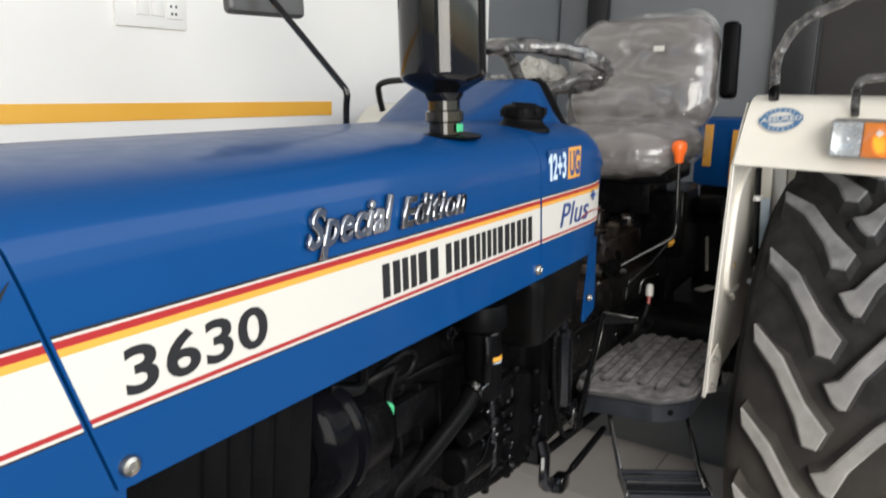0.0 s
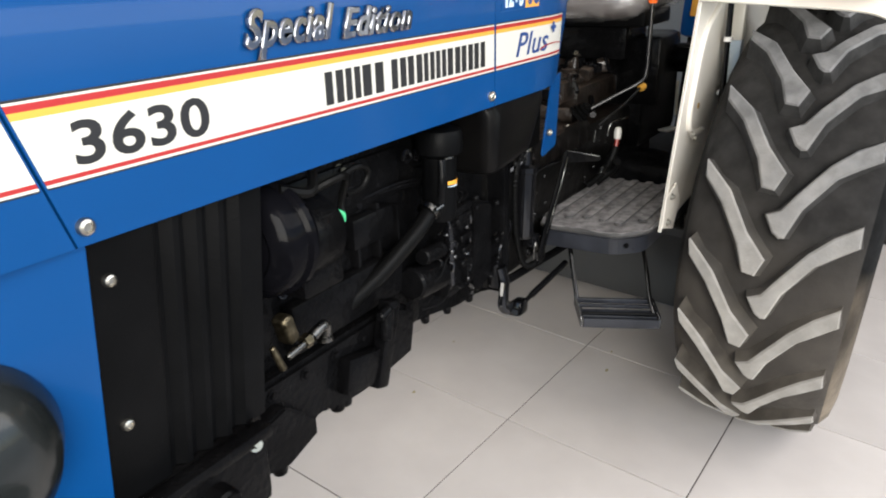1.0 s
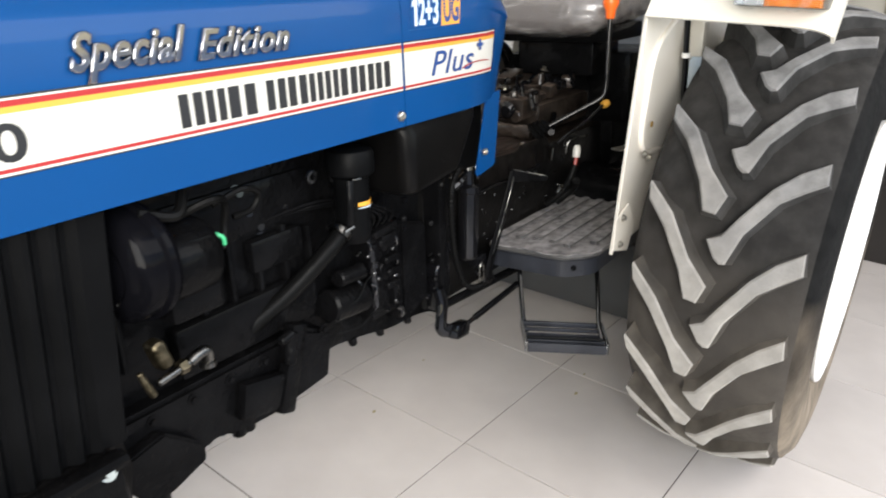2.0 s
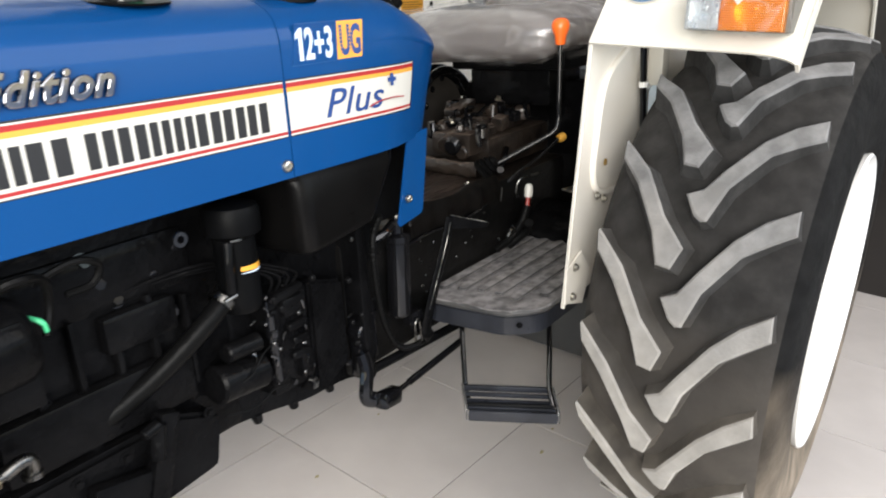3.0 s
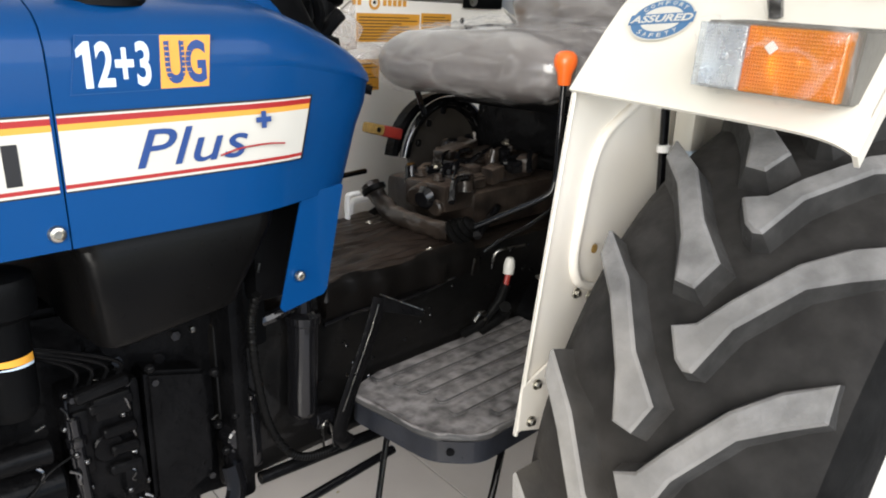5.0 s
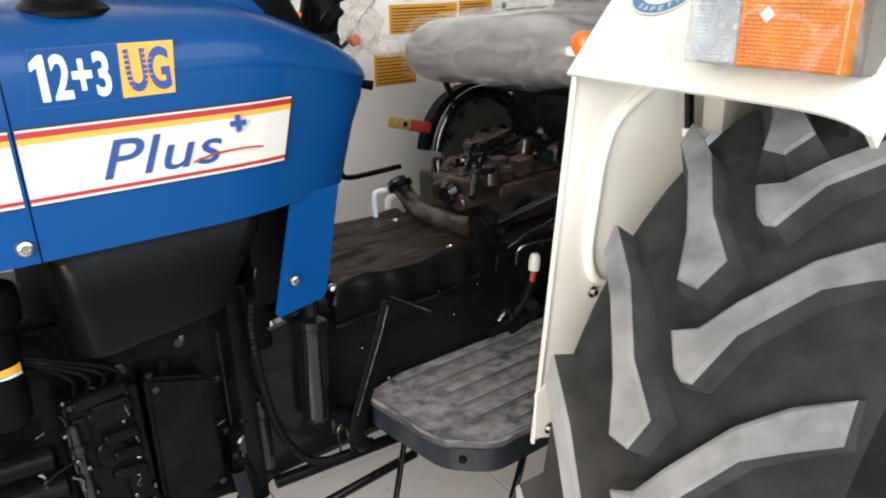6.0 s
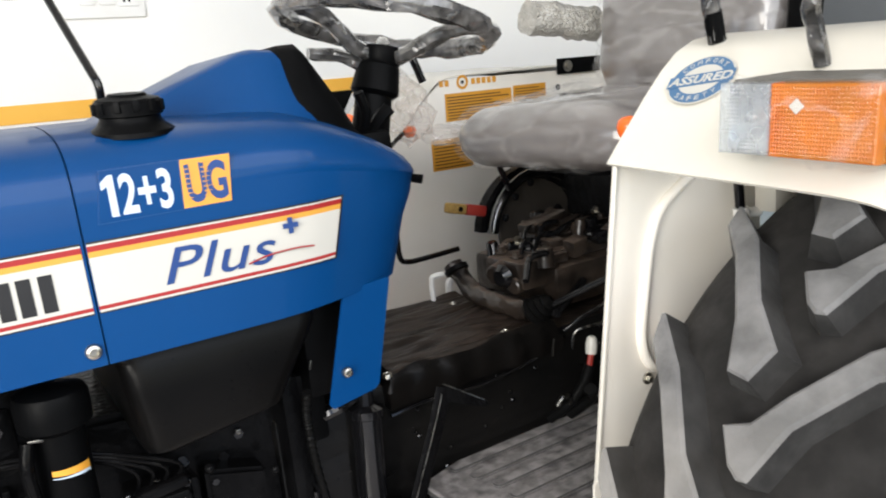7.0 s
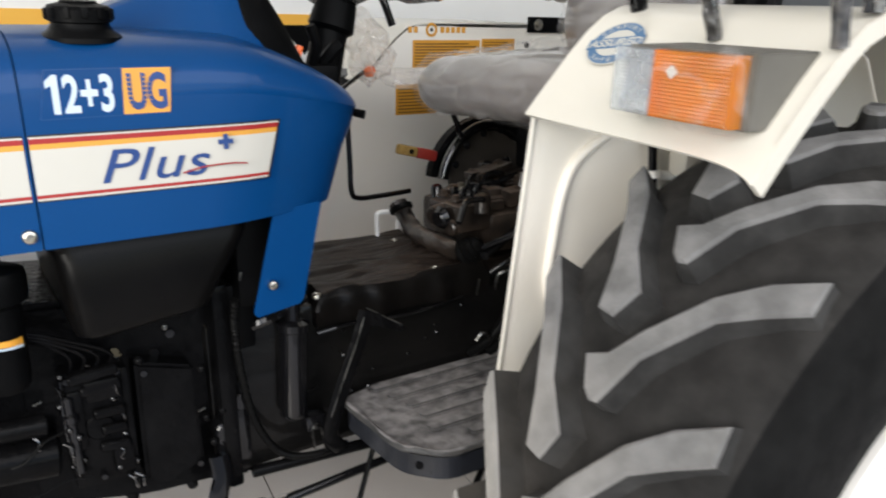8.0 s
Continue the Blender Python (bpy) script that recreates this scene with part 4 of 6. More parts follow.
# more steel slivers added as glints
for x, z in ((-0.042, 0.764), (-0.019, 0.834), (0.216, 0.756)):
    part("glint_sliver", box((x, 0.106, z), (0.013, 0.004, 0.003), 0.001, (0, -18, 0)), dull_steel, plate)
part("rib", box((0.105, 0.13, 0.75), (0.012, 0.04, 0.22), 0.004), cast_black, engine)

# fan guard and alternator
part("pulley_guard", lathe([(0, -0.006), (0.02, -0.005), (0.042, 0.000), (0.050, 0.004), (0.055, 0.002), (0.070, 0.008), (0.080, 0.016), (0.086, 0.026), (0.086, 0.046), (0.092, 0.050), (0.0935, 0.058), (0.090, 0.066), (0.06, 0.070), (0.02, 0.070)], (-0.552, 0.088, 0.985), (1, 0.12, 0), 48), purple_black, engine, "glossy blue-black pulley guard")
alt = part("alternator", join(lathe([(0, 0), (0.05, 0), (0.062, 0.006), (0.064, 0.03), (0.064, 0.085), (0.056, 0.10), (0.03, 0.104), (0, 0.104)], (-0.488, 0.085, 0.965), (1, 0.05, 0), 32), box((-0.435, 0.075, 0.91), (0.09, 0.07, 0.05), 0.008)), cast_black, tractor, "black alternator")
part("terminal_box", box((-0.425, 0.05, 0.985), (0.05, 0.03, 0.04), 0.006), cast_black, alt)
part("green_connector", tube([(-0.382, 0.065, 0.996), (-0.371, 0.052, 0.988), (-0.367, 0.054, 0.974)], 0.0034, 8), green_tag, alt, "green cable connector")
part("cable", tube([(-0.44, 0.06, 1.035), (-0.40, 0.03, 1.055), (-0.36, 0.05, 1.04), (-0.35, 0.07, 1.0), (-0.366, 0.06, 0.965)], 0.006, 8), rubber_black, alt)
part("cable", tube([(-0.50, 0.05, 1.06), (-0.45, 0.04, 1.045), (-0.42, 0.06, 1.07)], 0.008, 8), rubber_black, alt)
part("pipe_fitting", join(cyl((-0.512, 0.058, 0.803), (-0.452, 0.06, 0.811), 0.006, seg=14, bevel=0.002), tube([(-0.455, 0.06, 0.811), (-0.432, 0.06, 0.818), (-0.420, 0.062, 0.812), (-0.420, 0.066, 0.788)], 0.0092, 12), lathe([(0.009, 0), (0.013, 0.001), (0.013, 0.008), (0.009, 0.009)], (-0.420, 0.066, 0.795), (0, 0, -1), 18)), dull_steel, engine, "dull zinc pipe elbow")
part("pipe_nut", bolt((-0.462, 0.06, 0.810), (-1, 0, -0.1), 0.012, 0.012, False), brass, engine)
part("valve_block", box((-0.492, 0.075, 0.838), (0.024, 0.03, 0.050), 0.010, (0, -16, 0), seg=3), brass, engine, "dull olive zinc valve block")
part("pipe_stub", cyl((-0.535, 0.062, 0.830), (-0.519, 0.060, 0.785), 0.005, 0.006, 12, 0.002), brass, engine)
part("fan_blade", box((-0.56, 0.12, 0.95), (0.012, 0.10, 0.24), 0.004, (0, 0, 20)), plastic_black, engine)
part("radiator_hose", tube([(-0.085, 0.083, 0.905), (-0.13, 0.085, 0.875), (-0.20, 0.11, 0.82), (-0.28, 0.135, 0.775), (-0.36, 0.165, 0.735), (-0.46, 0.20, 0.69)], 0.0165, 14), rubber_black, engine, "black rubber hose")
part("hose_clamp", lathe([(0.0195, 0), (0.022, 0.001), (0.022, 0.013), (0.0195, 0.014)], (-0.083, 0.084, 0.909), (-0.55, 0.03, -0.38), 22), dull_steel, engine, "zinc-plated hose clamp")
part("clamp_screw", cyl((-0.100, 0.062, 0.912), (-0.078, 0.060, 0.916), 0.004, seg=8), dull_steel, engine)
breather = part("breather_canister", lathe([(0, 0), (0.027, 0), (0.031, 0.006), (0.0325, 0.02), (0.0325, 0.125), (0.036, 0.128), (0.043, 0.133), (0.044, 0.145), (0.044, 0.168), (0.041, 0.176), (0.028, 0.181), (0, 0.182)], (-0.052, 0.083, 0.878), (0.02, 0, 1), 36), plastic_black, tractor, "black oil breather canister")


def curved_patch(c, r, a0, a1, z0, z1, n=16):
    rows = []
    for k in range(n + 1):
        a = radians(a0 + (a1 - a0) * k / n)
        rows.append([Vector((c[0] + r * math.cos(a), c[1] + r * math.sin(a), z)) for z in (z0 + 0.004 * (1 - k / n), z1)])
    return grid_surface(rows)[0]


part("canister_label", curved_patch((-0.0505, 0.083), 0.0337, -120, -38, 0.9490, 0.9600), orange_decal, breather, "orange warning label")
part("canister_label", curved_patch((-0.0505, 0.083), 0.0336, -120, -38, 0.9450, 0.9500), pale_vinyl, breather)
part("cap_clip", box((-0.076, 0.045, 1.008), (0.018, 0.003, 0.0035), 0.001, (0, 0, -20)), dull_steel, breather)
part("side_pipe", tube([(-0.085, 0.055, 1.005), (-0.092, 0.05, 0.97), (-0.090, 0.055, 0.925)], 0.008, 10), cast_black, breather)
for k in range(22):
    x, z = random.uniform(-0.42, 0.22), random.uniform(0.66, 1.05)
    part("block_bolt", bolt((x, 0.148 if x < -0.1 else 0.158, z), (0, -1, random.uniform(-0.2, 0.2)), random.uniform(0.006, 0.010), random.uniform(0.006, 0.012)), gloss_black, engine)
for k in range(5):
    x = -0.36 + 0.06 * k
    part("casting_rib", box((x, 0.142, 0.84 + 0.02 * (k % 2)), (0.010, 0.022, 0.16), 0.003), cast_black, engine)
part("starter_motor", join(cyl((-0.10, 0.125, 0.745), (0.0, 0.125, 0.735), 0.035, seg=24, bevel=0.005), cyl((-0.08, 0.11, 0.80), (-0.01, 0.11, 0.795), 0.018, seg=16, bevel=0.003)), cast_black, engine)

# random glossy bits, added to make the glints round the pump
rng = random.Random(7)
for x0, z0, n in ((0.020, 0.872, 5), (0.088, 0.865, 4), (0.022, 0.775, 4), (0.090, 0.745, 4), (-0.035, 0.800, 3), (0.105, 0.690, 2)):
    for k in range(n):
        x, z = x0 + rng.uniform(-0.012, 0.012), z0 - 0.026 * k + rng.uniform(-0.006, 0.006)
        y = 0.100 + rng.uniform(-0.004, 0.008)
        if k % 2:
            part("glint_tube", tube([(x - 0.008, y + 0.004, z + 0.012), (x + rng.uniform(-0.004, 0.006), y, z + 0.004), (x + rng.uniform(-0.008, 0.004), y, z - 0.006), (x + 0.004, y + 0.004, z - 0.014)], rng.uniform(0.0016, 0.0028), 8, smooth=4, wobble=0.5), lacquer_black, pump)
        else:
            part("glint_dome", lathe([(0, -0.004), (0.006, -0.004), (0.0062, 0.0), (0.0045, 0.0035), (0.002, 0.006), (0, 0.0065)], (x, y + 0.004, z), (rng.uniform(-0.5, 0.5), -1, rng.uniform(-0.2, 0.7)), 10), lacquer_black, pump)
part("fuel_line", tube([(-0.088, 0.10, 0.74), (-0.05, 0.088, 0.752), (-0.02, 0.092, 0.775), (0.012, 0.10, 0.782)], 0.0018, 8), rubber_black, pump)
part("fuel_line", tube([(-0.10, 0.10, 0.695), (-0.05, 0.09, 0.690), (0.0, 0.094, 0.700), (0.04, 0.10, 0.692)], 0.0016, 8), rubber_black, pump)
part("filler_tube", join(cyl((-0.245, 0.082, 0.700), (-0.232, 0.084, 0.76), 0.012, seg=16, bevel=0.003), cyl((-0.262, 0.080, 0.752), (-0.232, 0.082, 0.758), 0.010, seg=14, bevel=0.003)), cast_black, engine)
part("cable_loop", tube([(-0.36, 0.08, 1.03), (-0.31, 0.07, 1.045), (-0.275, 0.075, 1.03), (-0.285, 0.08, 1.005), (-0.32, 0.085, 1.0)], 0.005, 8), rubber_black, alt)
part("guard_eyelet", lathe([(0.006, 0), (0.012, 0), (0.013, 0.003), (0.012, 0.006), (0.006, 0.006)], (-0.135, 0.10, 1.02), (0, -1, 0), 18), lacquer_black, engine)
for x, z in ((0.128, 0.868), (0.222, 0.83), (0.222, 0.74), (0.232, 0.69), (0.25, 0.745), (0.268, 0.70)):
    part("flange_nut", lathe([(0, -0.004), (0.0075, -0.004), (0.008, 0.0), (0.006, 0.004), (0.0025, 0.0065), (0, 0.007)], (x, 0.106, z), (rng.uniform(-0.3, 0.3), -1, 0.4), 12), cast_black, plate)

# tank under the rear bonnet section
guard_levels = ((0.040, 0.232, 0.016, 0.024, 0.943, 0.960, 0.024), (0.040, 0.232, 0.016, 0.024, 0.9455, 0.9625, 0.010), (0.0385, 0.2335, 0.0145, 0.0225, 0.951, 0.968, 0.003), (0.037, 0.235, 0.013, 0.022, 0.962, 0.979, 0.0),
                (0.027, 0.290, 0.008, 0.022, 1.066, 1.066, 0.0), (0.024, 0.296, 0.014, 0.026, 1.078, 1.078, 0.0), (0.005, 0.300, 0.016, 0.028, 1.094, 1.094, 0.0))
tank = part("tank_guard", loft([rounded_poly([(x0 + d, y0 + d, z0), (x1 - d, y1 + d, z1), (x1 - d, 0.42 - d, z1), (x0 + d, 0.42 - d, z0)], 0.034, 7) for x0, x1, y0, y1, z0, z1, d in guard_levels]), guard_black, tractor, "black moulded tank guard")
part("guard_clip", box((0.155, 0.028, 0.945), (0.007, 0.007, 0.008), 0.002), dull_steel, tank)

cowl = part("cowl_plate", join(box((0.352, 0.27, 1.01), (0.125, 0.36, 0.17), 0.012), box((0.30, 0.27, 0.90), (0.05, 0.30, 0.12), 0.01)), plastic_black, tractor, "black plate closing the bonnet behind the tank")
part("cowl_clip", box((0.292, 0.083, 0.985), (0.004, 0.004, 0.014), 0.001, (0, 15, 0)), dull_steel, cowl)

# ---- transmission and controls ----
gearbox = part("gearbox", join(box((0.86, C, 0.74), (1.24, 0.32, 0.30), 0.02)), dusty_black, tractor, "black gearbox housing with a dusty top cover")


def cast_cover(x0, x1, y0, y1, z, drop, nx=48, ny=64):
    """A low cast cover, rounded at its rim and rippled on top."""
    bm, rows = bmesh.new(), []
    for i in range(nx + 1):
        row = []
        for j in range(ny + 1):
            u, v = i / nx, j / ny
            x, y = x0 + (x1 - x0) * u, y0 + (y1 - y0) * v
            rim = min(u * (x1 - x0), (1 - u) * (x1 - x0), v * (y1 - y0), (1 - v) * (y1 - y0))
            wave = 0.008 * noise.noise(Vector((x * 7, y * 26, 1))) + 0.006 * noise.noise(Vector((x * 14, y * 70, 4)))
            fall = max(0.0, 1 - rim / 0.015)
            row.append(bm.verts.new((x + 0.004 * noise.noise(Vector((y * 30, 2, 0))) * fall, y + 0.010 * noise.noise(Vector((x * 22, 7, 0))) * fall, z - 0.006 + wave * (1 - fall) - drop * fall ** 2.2)))
        rows.append(row)
    for i in range(nx):
        for j in range(ny):
            bm.faces.new((rows[i][j], rows[i + 1][j], rows[i + 1][j + 1], rows[i][j + 1]))
    lower = [[bm.verts.new(v.co - Vector((0, 0, 0.03))) for v in line] for line in ([r[0] for r in rows], rows[-1], [r[-1] for r in rows][::-1], rows[0][::-1])]
    for low, line in zip(lower, ([r[0] for r in rows], rows[-1], [r[-1] for r in rows][::-1], rows[0][::-1])):
        for k in range(len(line) - 1):
            bm.faces.new((line[k], low[k], low[k + 1], line[k + 1]))
    bmesh.ops.recalc_face_normals(bm, faces=bm.faces)
    for f in bm.faces:
        f.smooth = True
    return bm


part("top_cover", cast_cover(0.435, 0.82, 0.118, 0.46, 0.917, 0.03), streaked_top, gearbox, "brown-streaked dusty gearbox cover")
for p in ((0.445, 0.135, 0.903), (0.705, 0.145, 0.907), (0.745, 0.37, 0.908)):
    part("cover_bolt", round_bolt(p, (0, 0, 1), 0.009, 0.008), steel, gearbox)
for k in range(8):
    part("flange_bolt", bolt((0.46 + 0.085 * k, 0.139, 0.62 + 0.05 * (k % 2)), (0, -1, 0), 0.009, 0.009), gloss_black, gearbox)
# glossy studs scattered to stand in for glints on the gearbox side
spots = random.Random(11)
for k in range(26):
    p = (spots.uniform(0.45, 0.95), 0.1395, spots.uniform(0.64, 0.87))
    part("glint_stud", lathe([(0, -0.002), (0.0042, -0.002), (0.0044, 0.001), (0.003, 0.0035), (0, 0.0045)], p, (spots.uniform(-0.4, 0.2), -1, spots.uniform(0.0, 0.8)), 10), lacquer_black, gearbox)
part("side_pipe", tube([(0.44, 0.130, 0.835), (0.52, 0.126, 0.842), (0.64, 0.124, 0.836), (0.76, 0.128, 0.848)], 0.0038, 8), gloss_black, gearbox)
part("front_flange", box((0.262, C, 0.78), (0.03, 0.40, 0.38), 0.01), cast_black, gearbox)
part("oil_filter", lathe([(0, 0), (0.020, 0), (0.0245, 0.005), (0.0255, 0.012), (0.0255, 0.168), (0.029, 0.171), (0.029, 0.184), (0.014, 0.190), (0.0125, 0.222), (0.017, 0.225), (0.016, 0.234), (0, 0.235)], (0.380, 0.116, 0.690), (0.05, 0, 1), 30), gloss_black, gearbox, "glossy black canister with a flanged top")
part("bracket_arm", tube([(0.30, 0.14, 0.87), (0.34, 0.12, 0.885), (0.38, 0.12, 0.90), (0.42, 0.13, 0.91)], 0.010, 8), gloss_black, gearbox)
part("control_cable", corrugated([(0.272, 0.06, 0.955), (0.276, 0.085, 0.90), (0.283, 0.092, 0.81), (0.302, 0.094, 0.71), (0.345, 0.096, 0.635), (0.41, 0.10, 0.608), (0.48, 0.11, 0.605)], 0.0066), rubber_black, gearbox, "black corrugated control cable")
part("clutch_shaft", cyl((0.30, 0.13, 0.592), (0.62, 0.10, 0.590), 0.011, seg=14), cast_black, gearbox)
part("shaft_bracket", join(box((0.255, 0.125, 0.655), (0.03, 0.03, 0.11), 0.008), cyl((0.255, 0.105, 0.70), (0.255, 0.14, 0.70), 0.02, seg=16, bevel=0.003)), gloss_black, gearbox)
part("shaft_bracket", join(box((0.285, 0.125, 0.69), (0.026, 0.03, 0.12), 0.008), cyl((0.285, 0.105, 0.75), (0.285, 0.14, 0.75), 0.017, seg=16, bevel=0.003)), gloss_black, gearbox)
part("spring_hook", tube([(0.41, 0.10, 0.62), (0.405, 0.095, 0.66), (0.415, 0.095, 0.672), (0.425, 0.098, 0.655), (0.432, 0.10, 0.61)], 0.0024, 6), dull_steel, gearbox)
part("shaft_lug", box((0.415, 0.11, 0.675), (0.04, 0.03, 0.03), 0.005), gloss_black, gearbox)
# pedal crank and adjusting rod beneath
part("pedal_link", join(tube([(0.235, 0.10, 0.665), (0.236, 0.092, 0.63), (0.226, 0.088, 0.60), (0.222, 0.087, 0.572), (0.24, 0.082, 0.558)], 0.0175, 10, flat=0.6), box((0.272, 0.071, 0.551), (0.066, 0.030, 0.036), 0.006, (0, 12, 8)), cyl((0.295, 0.070, 0.551), (0.345, 0.069, 0.556), 0.006, seg=10), cyl((0.34, 0.069, 0.5555), (0.54, 0.066, 0.572), 0.0085, seg=12)), gloss_black, gearbox, "black pedal rod with a yoke end")

pedal = part("clutch_pedal", tube([(0.506, 0.060, 0.890), (0.490, 0.066, 0.83), (0.462, 0.076, 0.745), (0.443, 0.084, 0.68), (0.440, 0.092, 0.635), (0.462, 0.10, 0.605)], 0.016, 10, flat=0.4), cast_black, tractor, "black clutch pedal with a bent pad")
part("pedal_pad", prism([(0.504, 0.062, 0.894), (0.508, 0.058, 0.862), (0.531, -0.014, 0.868), (0.533, -0.020, 0.874), (0.530, -0.018, 0.881)], (0.004, 0.001, 0.001), 0.0008), cast_black, pedal, "thin glossy pedal pad")
# thin steel lines laid along pad and arm as their edge highlights
part("pad_highlight", tube([(0.504, 0.060, 0.8945), (0.517, 0.024, 0.888), (0.531, -0.017, 0.881)], 0.0011, 6, smooth=2, wobble=0.5), dull_steel, pedal, "thin bright line standing in for the edge's highlight")
part("arm_highlight", tube([(0.4965, 0.054, 0.880), (0.481, 0.058, 0.83), (0.452, 0.068, 0.745), (0.435, 0.076, 0.69)], 0.0010, 6, smooth=4, wobble=0.6), dull_steel, pedal)

# gear lever
lever = part("gear_lever", tube([(0.80, 0.12, 0.945), (0.838, 0.055, 0.985), (0.868, 0.0, 1.020), (0.878, -0.009, 1.045), (0.880, -0.010, 1.10), (0.883, -0.010, 1.245)], 0.0058, 12), gloss_black, tractor, "thin glossy black gear lever")
part("lever_knob", lathe([(0, 0), (0.010, 0.0), (0.012, 0.004), (0.0135, 0.02), (0.020, 0.034), (0.0215, 0.044), (0.019, 0.054), (0.012, 0.060), (0, 0.062)], (0.883, -0.010, 1.228), (0.01, 0, 1), 26), orange_plastic, lever, "orange lever knob")
part("yellow_knob", lathe([(0, 0), (0.010, 0.002), (0.012, 0.012), (0.009, 0.022), (0, 0.024)], (0.966, 0.036, 0.983), (0.8, -0.5, 0.4), 18), yellow_plastic, lever, "ochre knob of the range lever")
part("bellows", lathe([(0, 0), (0.030, 0.0), (0.032, 0.006), (0.024, 0.011), (0.029, 0.017), (0.020, 0.022), (0.025, 0.028), (0.016, 0.034), (0.019, 0.040), (0.009, 0.048), (0, 0.05)], (0.785, 0.155, 0.925), (0.25, -0.6, 0.55), 24), rubber_black, lever, "black rubber lever boot")
part("second_lever", tube([(0.80, 0.09, 0.90), (0.83, 0.07, 0.925), (0.89, 0.055, 0.945), (0.968, 0.034, 0.985)], 0.0045, 10), gloss_black, lever)
part("bent_rod", tube([(0.79, 0.06, 0.875), (0.792, 0.055, 0.905), (0.81, 0.045, 0.915), (0.86, 0.03, 0.917)], 0.0028, 8), dull_steel, lever)
part("clip_wire", box((0.770, 0.09, 0.875), (0.003, 0.004, 0.034), 0.001, (0, 12, 0)), dull_steel, lever)
part("latch_plate", box((0.726, -0.129, 0.922), (0.055, 0.03, 0.005), 0.002, (0, 0, -20)), steel, tractor, "zinc-plated latch plate")
part("link_rod", cyl((0.978, -0.072, 1.01), (0.958, -0.080, 0.915), 0.0045, seg=10), steel, tractor)
plug = part("wire_plug", lathe([(0, 0), (0.010, 0.001), (0.011, 0.018), (0.009, 0.030), (0.006, 0.034), (0, 0.034)], (0.816, 0.040, 0.862), (0.12, 0, 1), 14), white_vinyl, tractor, "white cable plug with a red wire")
part("red_wire", cyl((0.810, 0.040, 0.838), (0.817, 0.040, 0.866), 0.0055, seg=8), red_plastic, plug)
part("harness", tube([(0.812, 0.040, 0.842), (0.80, 0.05, 0.80), (0.775, 0.07, 0.76), (0.76, 0.10, 0.73)], 0.010, 10), rubber_black, plug)
part("harness", tube([(0.80, 0.03, 0.80), (0.82, 0.05, 0.77), (0.80, 0.09, 0.73)], 0.012, 10), rubber_black, plug)
part("cable_end", tube([(0.745, 0.06, 0.775), (0.755, 0.055, 0.79), (0.77, 0.055, 0.786), (0.775, 0.06, 0.77)], 0.005, 8), dull_steel, plug)

# shift cover castings on the gearbox, brown with dust
cover = part("shift_cover", box((1.05, 0.33, 0.945), (0.34, 0.28, 0.09), 0.02), brown_casting, tractor, "dusty black shift cover castings")
part("top_plate", box((0.97, 0.24, 1.012), (0.22, 0.09, 0.025), 0.008), brown_casting, cover)
part("top_plate", box((1.08, 0.34, 1.025), (0.26, 0.10, 0.03), 0.01, (0, -4, 0)), brown_casting, cover)
part("shift_tower", box((0.85, 0.26, 0.985), (0.10, 0.12, 0.06), 0.012), brown_casting, cover)
part("shaft_end", cyl((0.775, 0.26, 0.985), (0.83, 0.27, 0.995), 0.022, seg=18, bevel=0.004), brown_casting, cover)
part("link_plate", box((1.0, 0.36, 1.05), (0.12, 0.05, 0.02), 0.006, (0, -8, 10)), brown_casting, cover)
part("valve_body", join(cyl((0.86, 0.20, 0.995), (0.86, 0.20, 1.035), 0.02, 0.017, 18, 0.003), box((0.885, 0.205, 1.01), (0.05, 0.04, 0.02), 0.005)), brown_casting, cover)
part("shaft_end", cyl((0.79, 0.22, 0.965), (0.84, 0.225, 0.97), 0.017, seg=18, bevel=0.003), brown_casting, cover)
part("link_rod", tube([(0.90, 0.25, 1.03), (0.97, 0.27, 1.045), (1.05, 0.30, 1.05), (1.12, 0.33, 1.055)], 0.007, 8), gloss_black, cover)
glossy_cast = [gloss_black, brown_casting, brown_casting]
for k in range(26):
    x, y = random.uniform(0.80, 1.14), random.uniform(0.17, 0.42)
    z = 1.005 + 0.05 * (x - 0.80) / 0.34
    m = glossy_cast[k % 3]
    if k % 4 == 0:
        part("valve_boss", cyl((x, y, z - 0.02), (x + random.uniform(-0.01, 0.01), y, z + random.uniform(0.012, 0.03)), random.uniform(0.012, 0.02), random.uniform(0.009, 0.014), 16, 0.003), m, cover)
    elif k % 4 == 1:
        part("valve_body", box((x, y, z), (random.uniform(0.03, 0.07), random.uniform(0.02, 0.05), random.uniform(0.02, 0.04)), 0.006, (random.uniform(-8, 8), random.uniform(-12, 6), random.uniform(-25, 25))), m, cover)
    elif k % 4 == 2:
        part("hydraulic_pipe", tube([(x - 0.05, y - 0.03, z - 0.01), (x - 0.01, y, z + 0.022), (x + 0.04, y + 0.01, z + 0.02), (x + 0.07, y + 0.05, z)], random.uniform(0.004, 0.007), 8), gloss_black, cover)
    else:
        part("casting_bolt", bolt((x, y, z + 0.012), (random.uniform(-0.3, 0.1), -0.2, 1), 0.008, 0.011), steel if k % 8 == 3 else gloss_black, cover)
part("end_cap", cyl((0.792, 0.245, 0.985), (0.775, 0.243, 0.983), 0.026, 0.020, 20, 0.004), gloss_black, cover)
for p in ((0.88, 0.20, 1.005), (0.93, 0.20, 1.03), (1.05, 0.23, 1.03), (0.82, 0.24, 1.02), (0.83, 0.30, 1.02), (1.0, 0.29, 1.03), (1.10, 0.28, 1.045)):
    part("casting_bolt", bolt(p, (0, 0, 1), 0.009, 0.012), brown_casting, cover)
